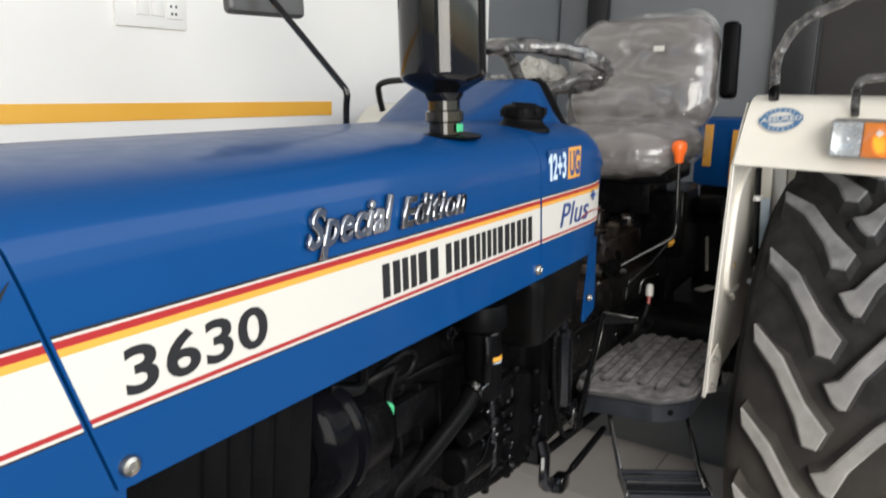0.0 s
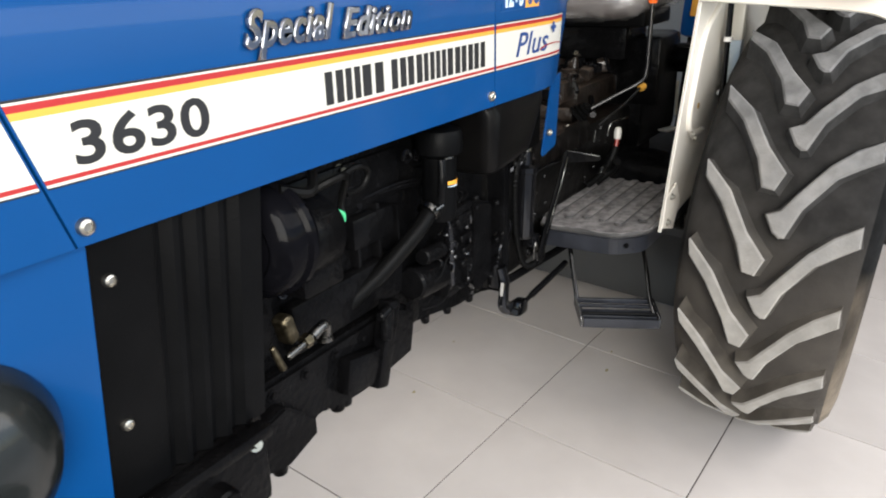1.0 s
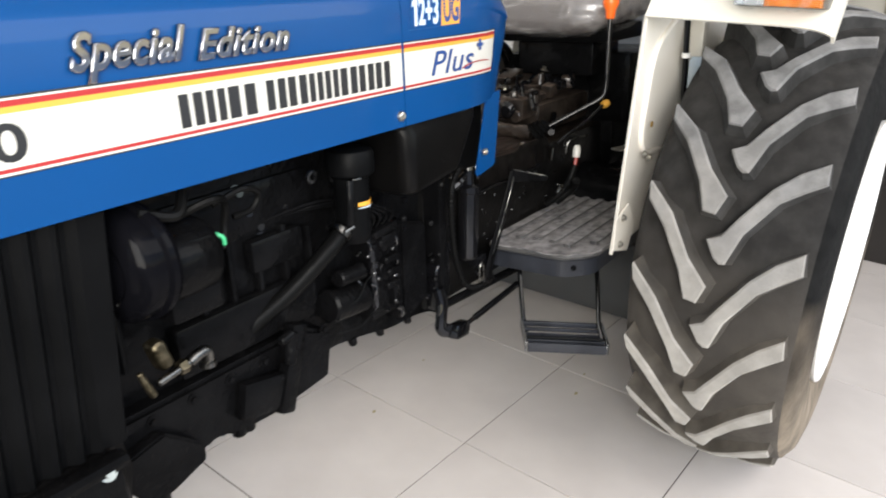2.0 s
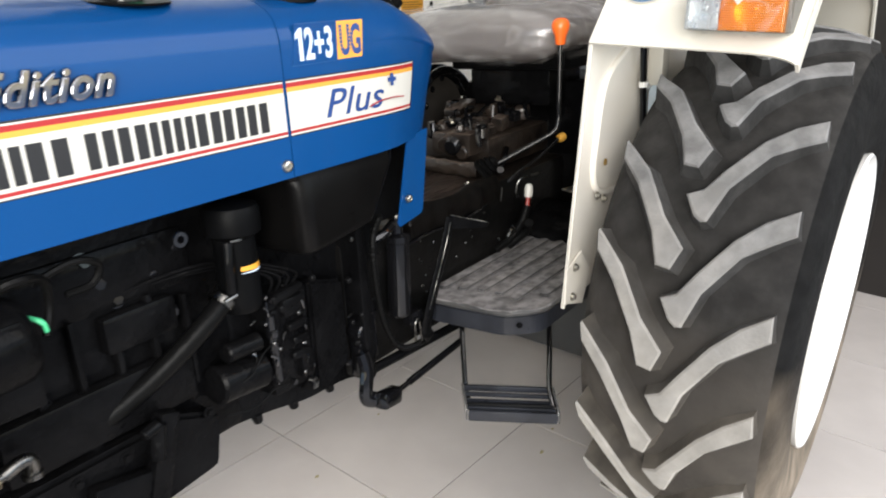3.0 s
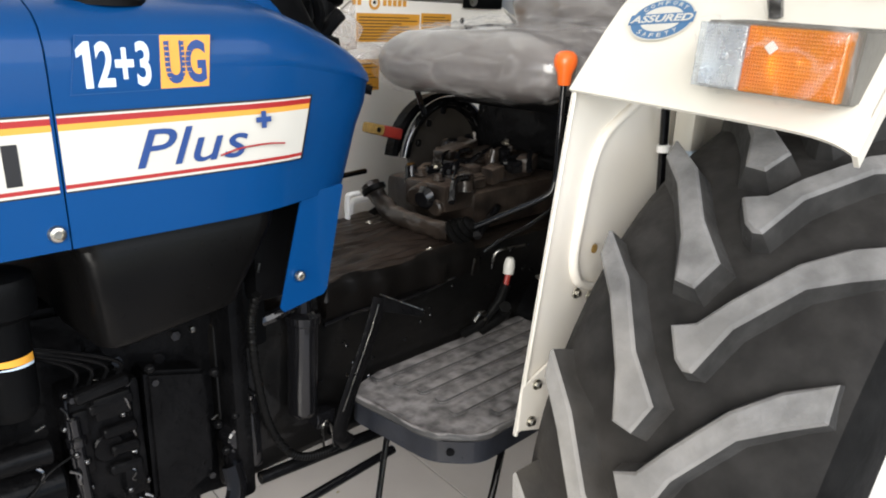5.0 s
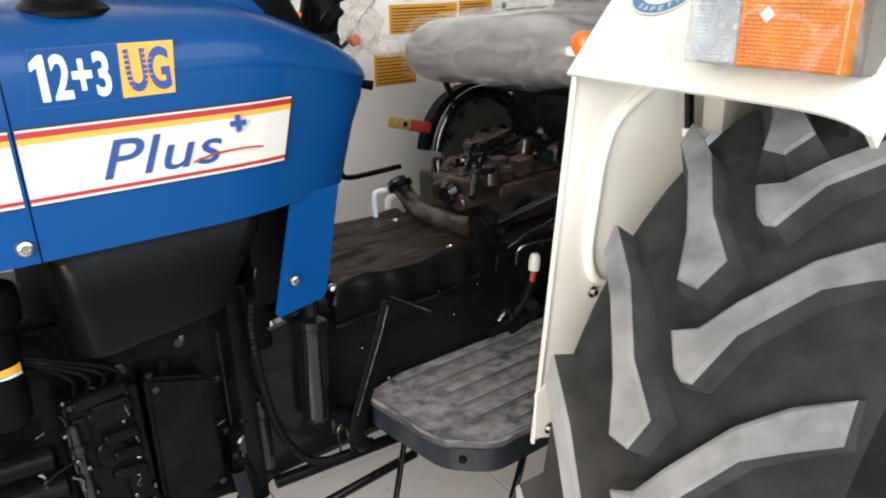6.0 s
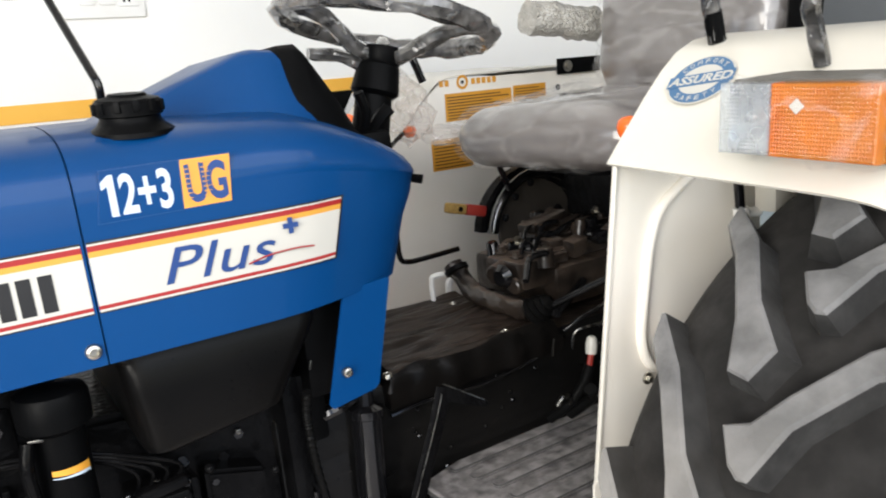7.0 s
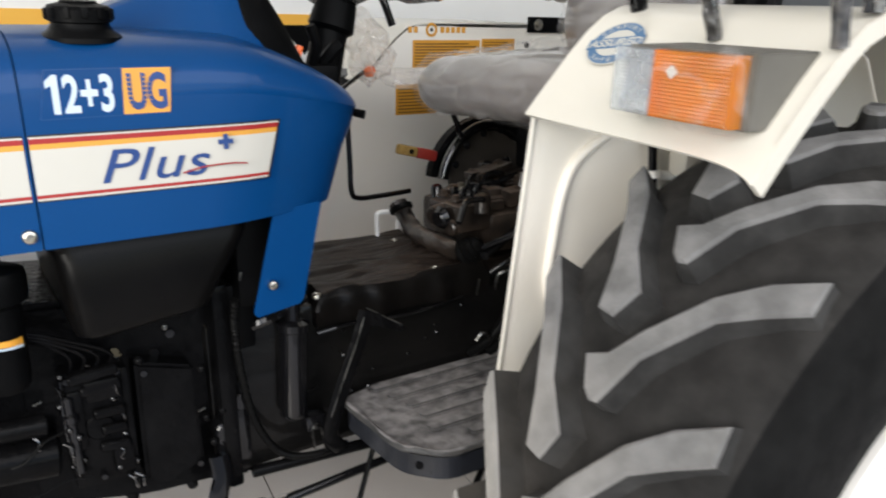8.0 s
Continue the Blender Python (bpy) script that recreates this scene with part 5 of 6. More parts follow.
part("rubber_elbow", tube([(0.775, 0.40, 0.990), (0.778, 0.37, 0.960), (0.776, 0.33, 0.937), (0.774, 0.27, 0.932), (0.776, 0.21, 0.928), (0.785, 0.165, 0.925)], 0.020, 14, wobble=0.25), brown_casting, cover, "dusty rubber elbow hose")
part("elbow_clamp", lathe([(0.020, 0), (0.027, 0.002), (0.027, 0.012), (0.020, 0.014)], (0.776, 0.385, 0.974), (-0.05, 0.5, 0.7), 22), rubber_black, cover)
part("white_hook", tube([(0.735, 0.43, 0.905), (0.735, 0.43, 0.955), (0.742, 0.428, 0.966), (0.762, 0.42, 0.968)], 0.006, 8), switch_white, cover, "white bent wire hook")
part("shift_rod", cyl((0.93, 0.17, 0.955), (0.80, 0.11, 0.93), 0.009, seg=12), gloss_black, cover)

# lift quadrant guard on the far side, with its grip
def arc_band(cx, cz, r, a0, a1, y0, y1, thick, n=20):
    secs = []
    for k in range(n + 1):
        a = radians(a0 + (a1 - a0) * k / n)
        d = Vector((math.cos(a), 0, math.sin(a)))
        c = Vector((cx, 0, cz))
        thick_ = thick * min(1.0, 0.25 + 0.9 * min(k, n - k) / 5)
        secs.append([c + d * r + Vector((0, y0, 0)), c + d * (r + 0.006) + Vector((0, y0 + 0.008, 0)), c + d * (r + 0.006) + Vector((0, y1, 0)), c + d * (r - thick_) + Vector((0, y1, 0)), c + d * (r - thick_) + Vector((0, y0, 0))])
    return loft(secs)


SET = Matrix.Translation((0.04, 0, -0.015)) @ VIEW_FIT
quad = part("quadrant_guard", arc_band(1.06, 1.01, 0.160, 172, 20, 0.50, 0.535, 0.03), cast_black, tractor, "glossy black curved lift quadrant guard")
part("quadrant_rim", tube([(1.06 + 0.148 * math.cos(radians(172 - 10 * k)), 0.482, 1.01 + 0.148 * math.sin(radians(172 - 10 * k))) for k in range(16)], 0.013, 14, smooth=3), lacquer_black, quad)
part("quadrant_plate", lathe([(0, 0), (0.118, 0), (0.12, 0.003), (0.12, 0.008), (0, 0.009)], (1.07, 0.505, 1.02), (0, 1, 0), 40), plate_brown, quad, "dusty dark quadrant plate")
for k in range(5):
    a = radians(155 - 24 * k)
    part("quadrant_bolt", bolt((1.06 + 0.135 * math.cos(a), 0.462, 1.01 + 0.135 * math.sin(a)), (0, -1, 0), 0.006, 0.006), gloss_black, quad)
grip = part("lever_grip", box((0.845, 0.455, 1.102), (0.055, 0.022, 0.026), 0.006, (0, 14, 0)), red_plastic, tractor, "red and ochre lever grip")
part("grip_tip", box((0.793, 0.455, 1.115), (0.052, 0.020, 0.024), 0.006, (0, 14, 0)), rust_ochre, grip)
part("grip_hole", cyl((0.800, 0.4455, 1.113), (0.800, 0.4435, 1.113), 0.006, seg=12), plastic_black, grip)
SET = VIEW_FIT
part("seat_stay", cyl((0.955, 0.45, 1.19), (0.985, 0.45, 1.12), 0.007, seg=8), gloss_black, quad)
part("far_rail", tube([(0.755, 0.60, 1.17), (0.758, 0.60, 1.06), (0.760, 0.60, 0.985), (0.780, 0.60, 0.966), (0.84, 0.60, 0.965), (0.93, 0.60, 0.968)], 0.007, 8), gloss_black, tractor, "thin black bent rod")
part("white_handle", tube([(0.93, 0.66, 0.80), (0.93, 0.66, 0.86), (0.94, 0.66, 0.876), (0.98, 0.66, 0.878)], 0.010, 8), switch_white, tractor)
part("dash_lever", cyl((0.515, 0.16, 1.235), (0.55, 0.13, 1.225), 0.006, 0.008, 10), plastic_black, tractor)

part("lift_housing", join(box((1.42, 0.30, 0.92), (0.42, 0.40, 0.36), 0.03), box((1.30, 0.12, 1.0), (0.20, 0.14, 0.22), 0.02), cyl((1.45, -0.02, 1.02), (1.45, 0.62, 1.02), 0.05, seg=20, bevel=0.006)), cast_black, tractor, "black hydraulic lift housing")

# ---- footboard and step ----
foot = part("footboard", prism(rounded_poly([(0.478, 0.115, 0.640), (0.482, -0.085, 0.640), (0.538, -0.148, 0.640), (1.02, -0.150, 0.640), (1.02, 0.13, 0.640), (0.60, 0.15, 0.640)], 0.03), (0, 0, 0.046), 0.003), slate_black, tractor, "black steel footboard")
mat_ = part("foot_mat", prism(rounded_poly([(0.474, 0.118, 0.687), (0.478, -0.088, 0.687), (0.536, -0.152, 0.687), (1.02, -0.154, 0.687), (1.02, 0.13, 0.687), (0.60, 0.152, 0.687)], 0.03), (0, 0, 0.010), 0.003), mat_rubber, tractor, "dusty grey ribbed rubber mat")
for k in range(6):
    y = -0.115 + 0.046 * k
    x0 = 0.565 - 0.012 * abs(k - 2.5) if k else 0.60
    part("mat_rib", prism(rounded_poly([(x0, y - 0.014, 0.6965), (0.97, y - 0.014, 0.6965), (0.97, y + 0.014, 0.6965), (x0, y + 0.014, 0.6965)], 0.0135), (0, 0, 0.0075), 0.0034, 3), mat_rubber, mat_)
part("mat_rim", tube([(0.474, 0.10, 0.697), (0.476, -0.07, 0.697), (0.495, -0.112, 0.698), (0.535, -0.150, 0.698), (0.62, -0.153, 0.697), (0.98, -0.153, 0.697)], 0.006, 8, wobble=0.4), mat_rubber, mat_)
part("board_hole", cyl((0.506, -0.108, 0.664), (0.503, -0.112, 0.664), 0.007, seg=14), plastic_black, foot)
SET = Matrix.Identity(4)
RUN = -58.0  # the tread's run in plan
low, back = Vector((0.4355, -0.173, 0.486)), Vector((0.4725, -0.134, 0.524))
step = part("step", box((low + back) / 2 - Vector((0, 0, 0.006)), (0.190, 0.050, 0.006), 0.002, (-32, 0, RUN)), plastic_black, tractor, "black ribbed hanging step")
for k, high in ((0.0, 0.026), (0.28, 0.009), (0.52, 0.009), (0.76, 0.009), (1.0, 0.014)):
    part("tread_bar", box(low.lerp(back, k), (0.194, 0.008, high), 0.0025, (0, 0, RUN)), slate_black, step)
along = Vector((math.cos(radians(RUN)), math.sin(radians(RUN)), 0)) * 0.098
for side in (-1, 1):
    a, b = low + along * side, back + along * side
    part("tread_end", prism([a + Vector((0, 0, -0.014)), a + Vector((0, 0, 0.014)), b + Vector((0, 0, 0.012)), b + Vector((0, 0, -0.010))], along.normalized() * 0.005 * side, 0.001), lacquer_black, step)
part("step_hanger", tube([(0.515, 0.015, 0.640), (0.498, 0.008, 0.626), (0.452, -0.030, 0.56), (0.428, -0.052, 0.520), (0.412, -0.072, 0.500)], 0.0062, 8, flat=0.6), lacquer_black, step)
part("step_hanger", tube([(0.66, -0.130, 0.645), (0.645, -0.141, 0.625), (0.580, -0.180, 0.58), (0.522, -0.213, 0.537), (0.498, -0.236, 0.505)], 0.0062, 8, flat=0.6), lacquer_black, step)
SET = VIEW_FIT
part("board_stay", tube([(0.60, 0.05, 0.645), (0.585, 0.02, 0.625), (0.575, -0.01, 0.628), (0.565, -0.03, 0.648)], 0.009, 8), gloss_black, foot)

# ---- wheels ----
SET = Matrix.Identity(4)
AX, AZ, YT, RT = 1.083, 0.6555, -0.463, 0.635


def crown(dy):
    return RT - 0.85 * dy * dy


def tyre_mesh():
    prof = [(0.33, -0.15), (0.342, -0.200), (0.38, -0.213), (0.44, -0.221), (0.50, -0.221), (0.548, -0.212), (0.578, -0.193), (0.590, -0.165), (0.594, -0.10), (0.596, 0.0), (0.590, 0.08), (0.576, 0.135), (0.556, 0.168), (0.528, 0.194), (0.48, 0.212), (0.40, 0.210), (0.345, 0.190), (0.33, 0.15)]
    return lathe(prof, (0, 0, 0), (0, 1, 0), 96)


LUG = [(-0.014, 16.3), (0.008, 12.9), (0.022, 12.0), (0.034, 12.2), (0.056, 18.4), (0.107, 25.6), (0.145, 28.4), (0.182, 31.0), (0.177, 35.4), (0.130, 32.2), (0.088, 28.1), (0.040, 21.5), (0.014, 17.6)]


LUG_IN = [(0.166, 34.9), (0.163, 31.1), (0.112, 25.9), (0.060, 18.2), (0.037, 12.5), (0.008, 12.2), (-0.007, 16.1), (0.042, 21.0), (0.098, 29.0)]
STRIPS_OUT = ((0, 1, 2, 12), (2, 3, 4, 12), (12, 4, 11, 11), (4, 5, 10, 11), (5, 6, 9, 10), (6, 7, 8, 9))
STRIPS_IN = ((0, 1, 8, 8), (1, 2, 8, 8), (2, 3, 7, 8), (3, 4, 6, 7), (4, 5, 6, 6))


def lug_mesh(side, LUG, strips):
    """One tread bar about the axle at angle 0; side is -1 towards the outside of the near wheel, 1 towards the inside."""
    bm = bmesh.new()

    def put(dy, a, r):
        a = radians(a)
        return bm.verts.new((-r * math.cos(a), side * dy, r * math.sin(a)))

    def grow(i, k):
        p, q = LUG[i - 1], LUG[(i + 1) % len(LUG)]
        tx, ta = q[0] - p[0], radians(q[1] - p[1]) * RT
        ln = math.hypot(tx, ta)
        return LUG[i][0] + k * ta / ln, LUG[i][1] - math.degrees(k * tx / ln / RT)

    top, edge, base = [], [], []
    s = 1 if sum(LUG[i - 1][0] * LUG[i][1] - LUG[i][0] * LUG[i - 1][1] for i in range(len(LUG))) > 0 else -1
    for i in range(len(LUG)):
        dy, a = grow(i, -0.0045 * s)
        top.append(put(dy, a, crown(dy)))
        dy, a = LUG[i]
        edge.append(put(dy, a, crown(dy) - 0.0045))
        dy, a = grow(i, (0.010 if side < 0 else 0.016) * s)
        base.append(put(dy, a, 0.586 - (2 if side < 0 else 6.5) * max(0, dy - 0.07) ** 2))
    n = len(LUG)
    for i in range(n):
        j = (i + 1) % n
        bm.faces.new((top[i], top[j], edge[j], edge[i]))
        bm.faces.new((edge[i], edge[j], base[j], base[i])).material_index = 1
    for i, j, k, l in strips:
        vs = [top[v] for v in dict.fromkeys((i, j, k, l))]
        bm.faces.new(vs)
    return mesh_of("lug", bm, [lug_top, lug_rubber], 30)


LUGS = {-1: lug_mesh(-1, LUG, STRIPS_OUT), 1: lug_mesh(1, LUG_IN, STRIPS_IN)}


def wheel(y, out, name_label):
    """out is -1 for the near wheel, 1 for the far one."""
    bm = tyre_mesh()
    for f in bm.faces:
        mid = f.calc_center_median()
        if abs(mid.y) > 0.19 and math.hypot(mid.x, mid.z) < 0.585:
            f.material_index = 1
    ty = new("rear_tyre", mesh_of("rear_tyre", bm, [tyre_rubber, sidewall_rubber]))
    ty.parent = tractor
    ty.matrix_basis = pose(AX, y, AZ)
    tagged(ty, label=name_label)
    for k in range(20):
        for side in (-1, 1):
            a = 18 * k + (0 if side == -1 else 9)
            piece("lug", LUGS[side], ty, Matrix.Rotation(radians(a), 4, "Y"))
    rim = lathe([(0.0, -0.10), (0.10, -0.105), (0.22, -0.12), (0.275, -0.150), (0.312, -0.178), (0.332, -0.200), (0.346, -0.218), (0.354, -0.222), (0.359, -0.217), (0.355, -0.200), (0.338, -0.175), (0.326, -0.14), (0.324, 0.15), (0, 0.15)], (0, 0, 0), (0, -out, 0), 64)
    part("rim", rim, wheel_white, ty, "white painted wheel rim")
    for k in range(6):
        a = 2 * math.pi * (k + 0.5) / 6
        part("rim_slot", box((0.175 * math.cos(a), out * 0.117, 0.175 * math.sin(a)), (0.026, 0.008, 0.06), 0.0025, (0, -math.degrees(a), 0)), plastic_black, ty)
    part("hub", lathe([(0, -0.14), (0.06, -0.14), (0.075, -0.12), (0.08, -0.08), (0, -0.08)], (0, 0, 0), (0, -out, 0), 32), wheel_white, ty)
    for k in range(8):
        a = 2 * math.pi * k / 8
        part("wheel_nut", bolt((0.125 * math.cos(a), out * 0.104, 0.125 * math.sin(a)), (0, out, 0), 0.014, 0.016), steel, ty)
    return ty


wheel(YT, -1, "rear tractor tyre with worn grey chevron lugs")
wheel(2 * C - YT, 1, "rear tractor tyre with worn grey chevron lugs")
part("rear_axle", join(cyl((AX, -0.40, AZ), (AX, 1.0, AZ), 0.07, seg=24), cyl((AX, -0.16, AZ), (AX, 0.76, AZ), 0.12, seg=28, bevel=0.01)), cast_black, tractor, "black rear axle housing")

# ---- fenders ----
COVER = [(0.650, 1.243), (0.668, 1.264), (0.722, 1.324), (0.756, 1.358), (0.786, 1.381), (0.82, 1.395), (0.87, 1.401), (1.20, 1.403), (1.40, 1.380), (1.54, 1.315), (1.63, 1.20), (1.665, 1.13), (1.705, 1.02), (1.73, 0.90)]


def shifted(profile, dx, d):
    """The profile moved inwards by d."""
    out = []
    n = len(profile)
    for i, (x, z) in enumerate(profile):
        a, b = profile[max(0, i - 1)], profile[min(n - 1, i + 1)]
        tx, tz = b[0] - a[0], b[1] - a[1]
        ln = math.hypot(tx, tz)
        out.append((x + dx + d * tz / ln, z - d * tx / ln))
    return out


def fender_cover(dx, y_in, y_out):
    secs = []
    for k in range(25):
        t = 1 - (1 - k / 24) ** 1.6
        y = y_in + (y_out - y_in) * t
        run = 0.004 * t + 0.014 * t ** 14
        lip = [(x - (run * 0.7 if i < 1 else 0), z - (run if i < 1 else 0)) for i, (x, z) in enumerate(COVER)]
        outer, inner = shifted(lip, dx, 0), shifted(lip, dx, 0.005)
        secs.append([Vector((x, y, z)) for x, z in outer] + [Vector((x, y, z)) for x, z in reversed(inner)])
    return loft(secs)


def fender_lip(dx, y, thick):
    lip = [(x - (0.0125 if i < 1 else 0), z - (0.018 if i < 1 else 0)) for i, (x, z) in enumerate(COVER)]
    outer, inner = shifted(lip, dx, 0.0), shifted(lip, dx, 0.024)
    secs = []
    for (a, b), (c, d) in zip(outer, inner):
        secs.append([Vector((a, y, b)), Vector((a, y + thick, b)), Vector((c, y + thick, d)), Vector((c, y, d))])
    return loft(secs)


SET = FENDER = Matrix.Translation((-0.006, 0.003, 0.020))
near = part("fender", fender_cover(0, -0.197, -0.586), cream, tractor, "cream steel rear fender")
part("fender_lip", fender_lip(0, -0.590, 0.006), cream, near)
SET = VIEW_FIT
inner = part("fender_side", prism([(0.601, -0.164, 0.678), (0.650, -0.194, 1.248), (0.668, -0.195, 1.262), (0.722, -0.195, 1.322), (0.80, -0.195, 1.385), (1.40, -0.195, 1.375), (1.53, -0.195, 1.31), (1.62, -0.19, 1.20), (1.70, -0.18, 1.0), (1.71, -0.17, 0.86), (1.45, -0.17, 0.75)], (0, 0.004, 0)), lightened_cream, tractor, "cream inner side plate of the fender")
part("plate_flange", tube([(0.601, -0.166, 0.678), (0.6255, -0.1805, 0.963), (0.650, -0.196, 1.248)], 0.0035, 6, smooth=3), cream, near)
part("pressed_bead", tube([(0.875, -0.197, 1.236), (0.82, -0.1965, 1.215), (0.743, -0.194, 1.174), (0.716, -0.191, 1.123), (0.705, -0.187, 1.046), (0.70, -0.1835, 0.98), (0.715, -0.1815, 0.936), (0.75, -0.181, 0.914), (0.80, -0.1815, 0.905), (0.86, -0.182, 0.90)], 0.008, 12, flat=1.0), lightened_cream, inner)
part("lower_tab", prism([(0.600, -0.170, 0.770), (0.598, -0.168, 0.690), (0.672, -0.175, 0.668), (0.705, -0.178, 0.74), (0.66, -0.176, 0.80)], (0, -0.004, 0), 0.001), lightened_cream, inner)
for p in ((0.632, -0.178, 0.768), (0.625, -0.176, 0.700), (0.696, -0.196, 0.919), (0.745, -0.190, 0.90)):
    part("fender_bolt", bolt(p, (0, -1, 0), 0.006, 0.008), steel, inner)
part("rust_spot", cyl((0.742, -0.1925, 0.985), (0.742, -0.1945, 0.985), 0.008, seg=12), rust_ochre, inner)
part("stay_rod", join(cyl((0.878, -0.215, 1.25), (0.905, -0.215, 0.995), 0.0075, seg=12), cyl((0.905, -0.215, 1.0), (0.91, -0.215, 0.95), 0.010, seg=12)), gloss_black, near, "black stay rod")
part("rod_clip", cyl((0.888, -0.216, 1.145), (0.8895, -0.216, 1.133), 0.0115, seg=14), switch_white, near)
part("fender_bracket", box((0.962, -0.222, 1.195), (0.045, 0.036, 0.13), 0.004), cream, near)
part("protective_film", box((0.958, -0.222, 0.95), (0.034, 0.032, 0.36), 0.003, (0, 3, 0)), film_blue, near, "pale blue protective film on the stay")
for p in ((0.915, -0.206, 1.132), (0.918, -0.204, 0.992), (0.915, -0.203, 0.905)):
    part("stay_clip", cyl(p, (p[0] + 0.034, p[1], p[2] - 0.004), 0.008, seg=12, bevel=0.002), switch_white, near)

# oval sticker on the slope
SET = Matrix.Translation((-0.0055, 0.014, 0.0205))
ST = Matrix.Translation((0.7395, -0.287, 1.3445)) @ Matrix(((0, 0.70, -0.715, 0), (-1, 0, 0, 0), (0, 0.715, 0.70, 0), (0, 0, 0, 1)))
ST = ST @ Matrix.Rotation(radians(10), 4, "Z")


def oval(a, b, z, thick, n=40):
    bm = lathe([(0, 0), (1, 0), (1, thick), (0, thick)], (0, 0, z), (0, 0, 1), n)
    bmesh.ops.transform(bm, matrix=ST @ Matrix.Diagonal((a, b, 1, 1)), verts=bm.verts)
    return bm


SA, SB = 0.0465, 0.0395
sticker = part("oval_sticker", oval(SA, SB, 0.0012, 0.0005), white_vinyl, near, "oval blue and white safety sticker")
part("sticker_ring", oval(SA * 0.955, SB * 0.94, 0.0016, 0.0005), sticker_blue, near)
part("sticker_core", oval(SA * 0.66, SB * 0.60, 0.0020, 0.0005), white_vinyl, near)
writing("sticker_band", "ASSURED", -0.0445, 0.0445, -0.0068, 0.0068, white_vinyl, near, ST @ Matrix.Translation((0, 0, 0.0031)), bold=0.02, shear=0.15)
part("sticker_bar", prism([ST @ Vector((a, b, 0.0026)) for a, b in ((-0.047, -0.0095), (0.047, -0.0095), (0.047, 0.0095), (-0.047, 0.0095))], ST.to_3x3() @ Vector((0, 0, 0.0004))), sticker_blue, near)
for word, sgn in (("COMFORT", 1), ("SAFETY", -1)):
    for i, ch in enumerate(word):
        a = radians(90 - sgn * (i - (len(word) - 1) / 2) * 17 * (1 if sgn == 1 else 1)) if sgn == 1 else radians(-90 + (i - (len(word) - 1) / 2) * 17)
        px, py = SA * 0.80 * math.cos(a), SB * 0.78 * math.sin(a)
        spin = math.degrees(a) - 90 if sgn == 1 else math.degrees(a) + 90
        writing("sticker_letter", ch, -0.0029, 0.0029, -0.0036, 0.0036, white_vinyl, near, ST @ Matrix.Translation((px, py, 0.0022)) @ Matrix.Rotation(radians(spin * 0.6), 4, "Z"), depth=0.0004)

# side lamp on the fender
SET = Matrix.Translation((0.012, 0.009, 0.022))
lampb = part("indicator_lamp", prism([(0.628, -0.397, 1.272), (0.628, -0.397, 1.350), (0.750, -0.397, 1.352), (0.676, -0.397, 1.270)], (0, -0.176, 0), 0.002), wedge_grey, tractor, "indicator lamp with clear and amber lens on a grey wedge")


def lens(y0, y1, z0, z1, front, deep):
    """A moulded lens: an open cap whose face carries fine upright and level ribs."""
    def face(ny, nz, x, inset):
        return [[Vector((x + 0.0007 * abs(math.sin(math.pi * i * (ny // 3) / ny)) + 0.0007 * abs(math.sin(math.pi * j * (nz // 3) / nz)), y0 + inset + (y1 - y0 - 2 * inset) * i / ny, z0 + inset + (z1 - z0 - 2 * inset) * j / nz)) for j in range(nz + 1)] for i in range(ny + 1)]

    ny, nz = max(12, int((y1 - y0) / 0.0011) // 3 * 3), max(12, int((z1 - z0) / 0.0014) // 3 * 3)
    bm, vs = grid_surface(face(ny, nz, front, 0.003))
    rim = [v for v in vs[0]] + [r[-1] for r in vs[1:]] + [v for v in reversed(vs[-1][:-1])] + [r[0] for r in reversed(vs[1:-1])]
    for grow, dx in ((0.0022, 0.0012), (0.003, 0.004), (0.003, deep)):
        nxt = []
        for v in rim:
            y, z = v.co.y, v.co.z
            nxt.append(bm.verts.new((front + dx, (y0 + 0.003 - grow) if y < y0 + 0.0032 else (y1 - 0.003 + grow) if y > y1 - 0.0032 else y, (z0 + 0.003 - grow) if z < z0 + 0.0032 else (z1 - 0.003 + grow) if z > z1 - 0.0032 else z)))
        for k in range(len(rim)):
            bm.faces.new((rim[k], rim[(k + 1) % len(rim)], nxt[(k + 1) % len(rim)], nxt[k]))
        rim = nxt
    return bm


def bowl(y0, y1, z0, z1, front, deep):
    """A shallow pressed reflector with a round dish about the bulb."""
    rows = []
    for i in range(25):
        y = y0 + (y1 - y0) * i / 24
        rows.append([Vector((front + deep * max(0.0, 1 - (((y - (y0 + y1) / 2) / 0.034) ** 2 + ((z - (z0 + z1) / 2) / 0.036) ** 2)), y, z)) for z in (z0 + (z1 - z0) * j / 18 for j in range(19))])
    return grid_surface(rows)[0]


for y0, y1, mat, name, label in ((-0.4575, -0.399, clear_lens, "clear_lens", "clear lens with fine prisms"), (-0.5650, -0.4585, amber_lens, "amber_lens", "amber lens with fine prisms")):
    cap = part(name, lens(y0, y1, 1.2745, 1.3480, 0.604, 0.023), mat, lampb, label, sharp=25)
    part("reflector", bowl(y0 + 0.002, y1 - 0.002, 1.277, 1.3455, 0.6195, 0.006), reflector, cap)
    part("bulb", lathe([(0, 0), (0.004, 0.001), (0.006, 0.006), (0.005, 0.010), (0, 0.0115)], (0.6245, (y0 + y1) / 2, 1.311), (-1, 0, 0), 18), reflector, cap)
part("lens_sticker", box((0.602, -0.4885, 1.326), (0.0006, 0.011, 0.011), 0, (45, 0, 0)), white_vinyl, lampb)

# grab rails wrapped in film
SET = FENDER
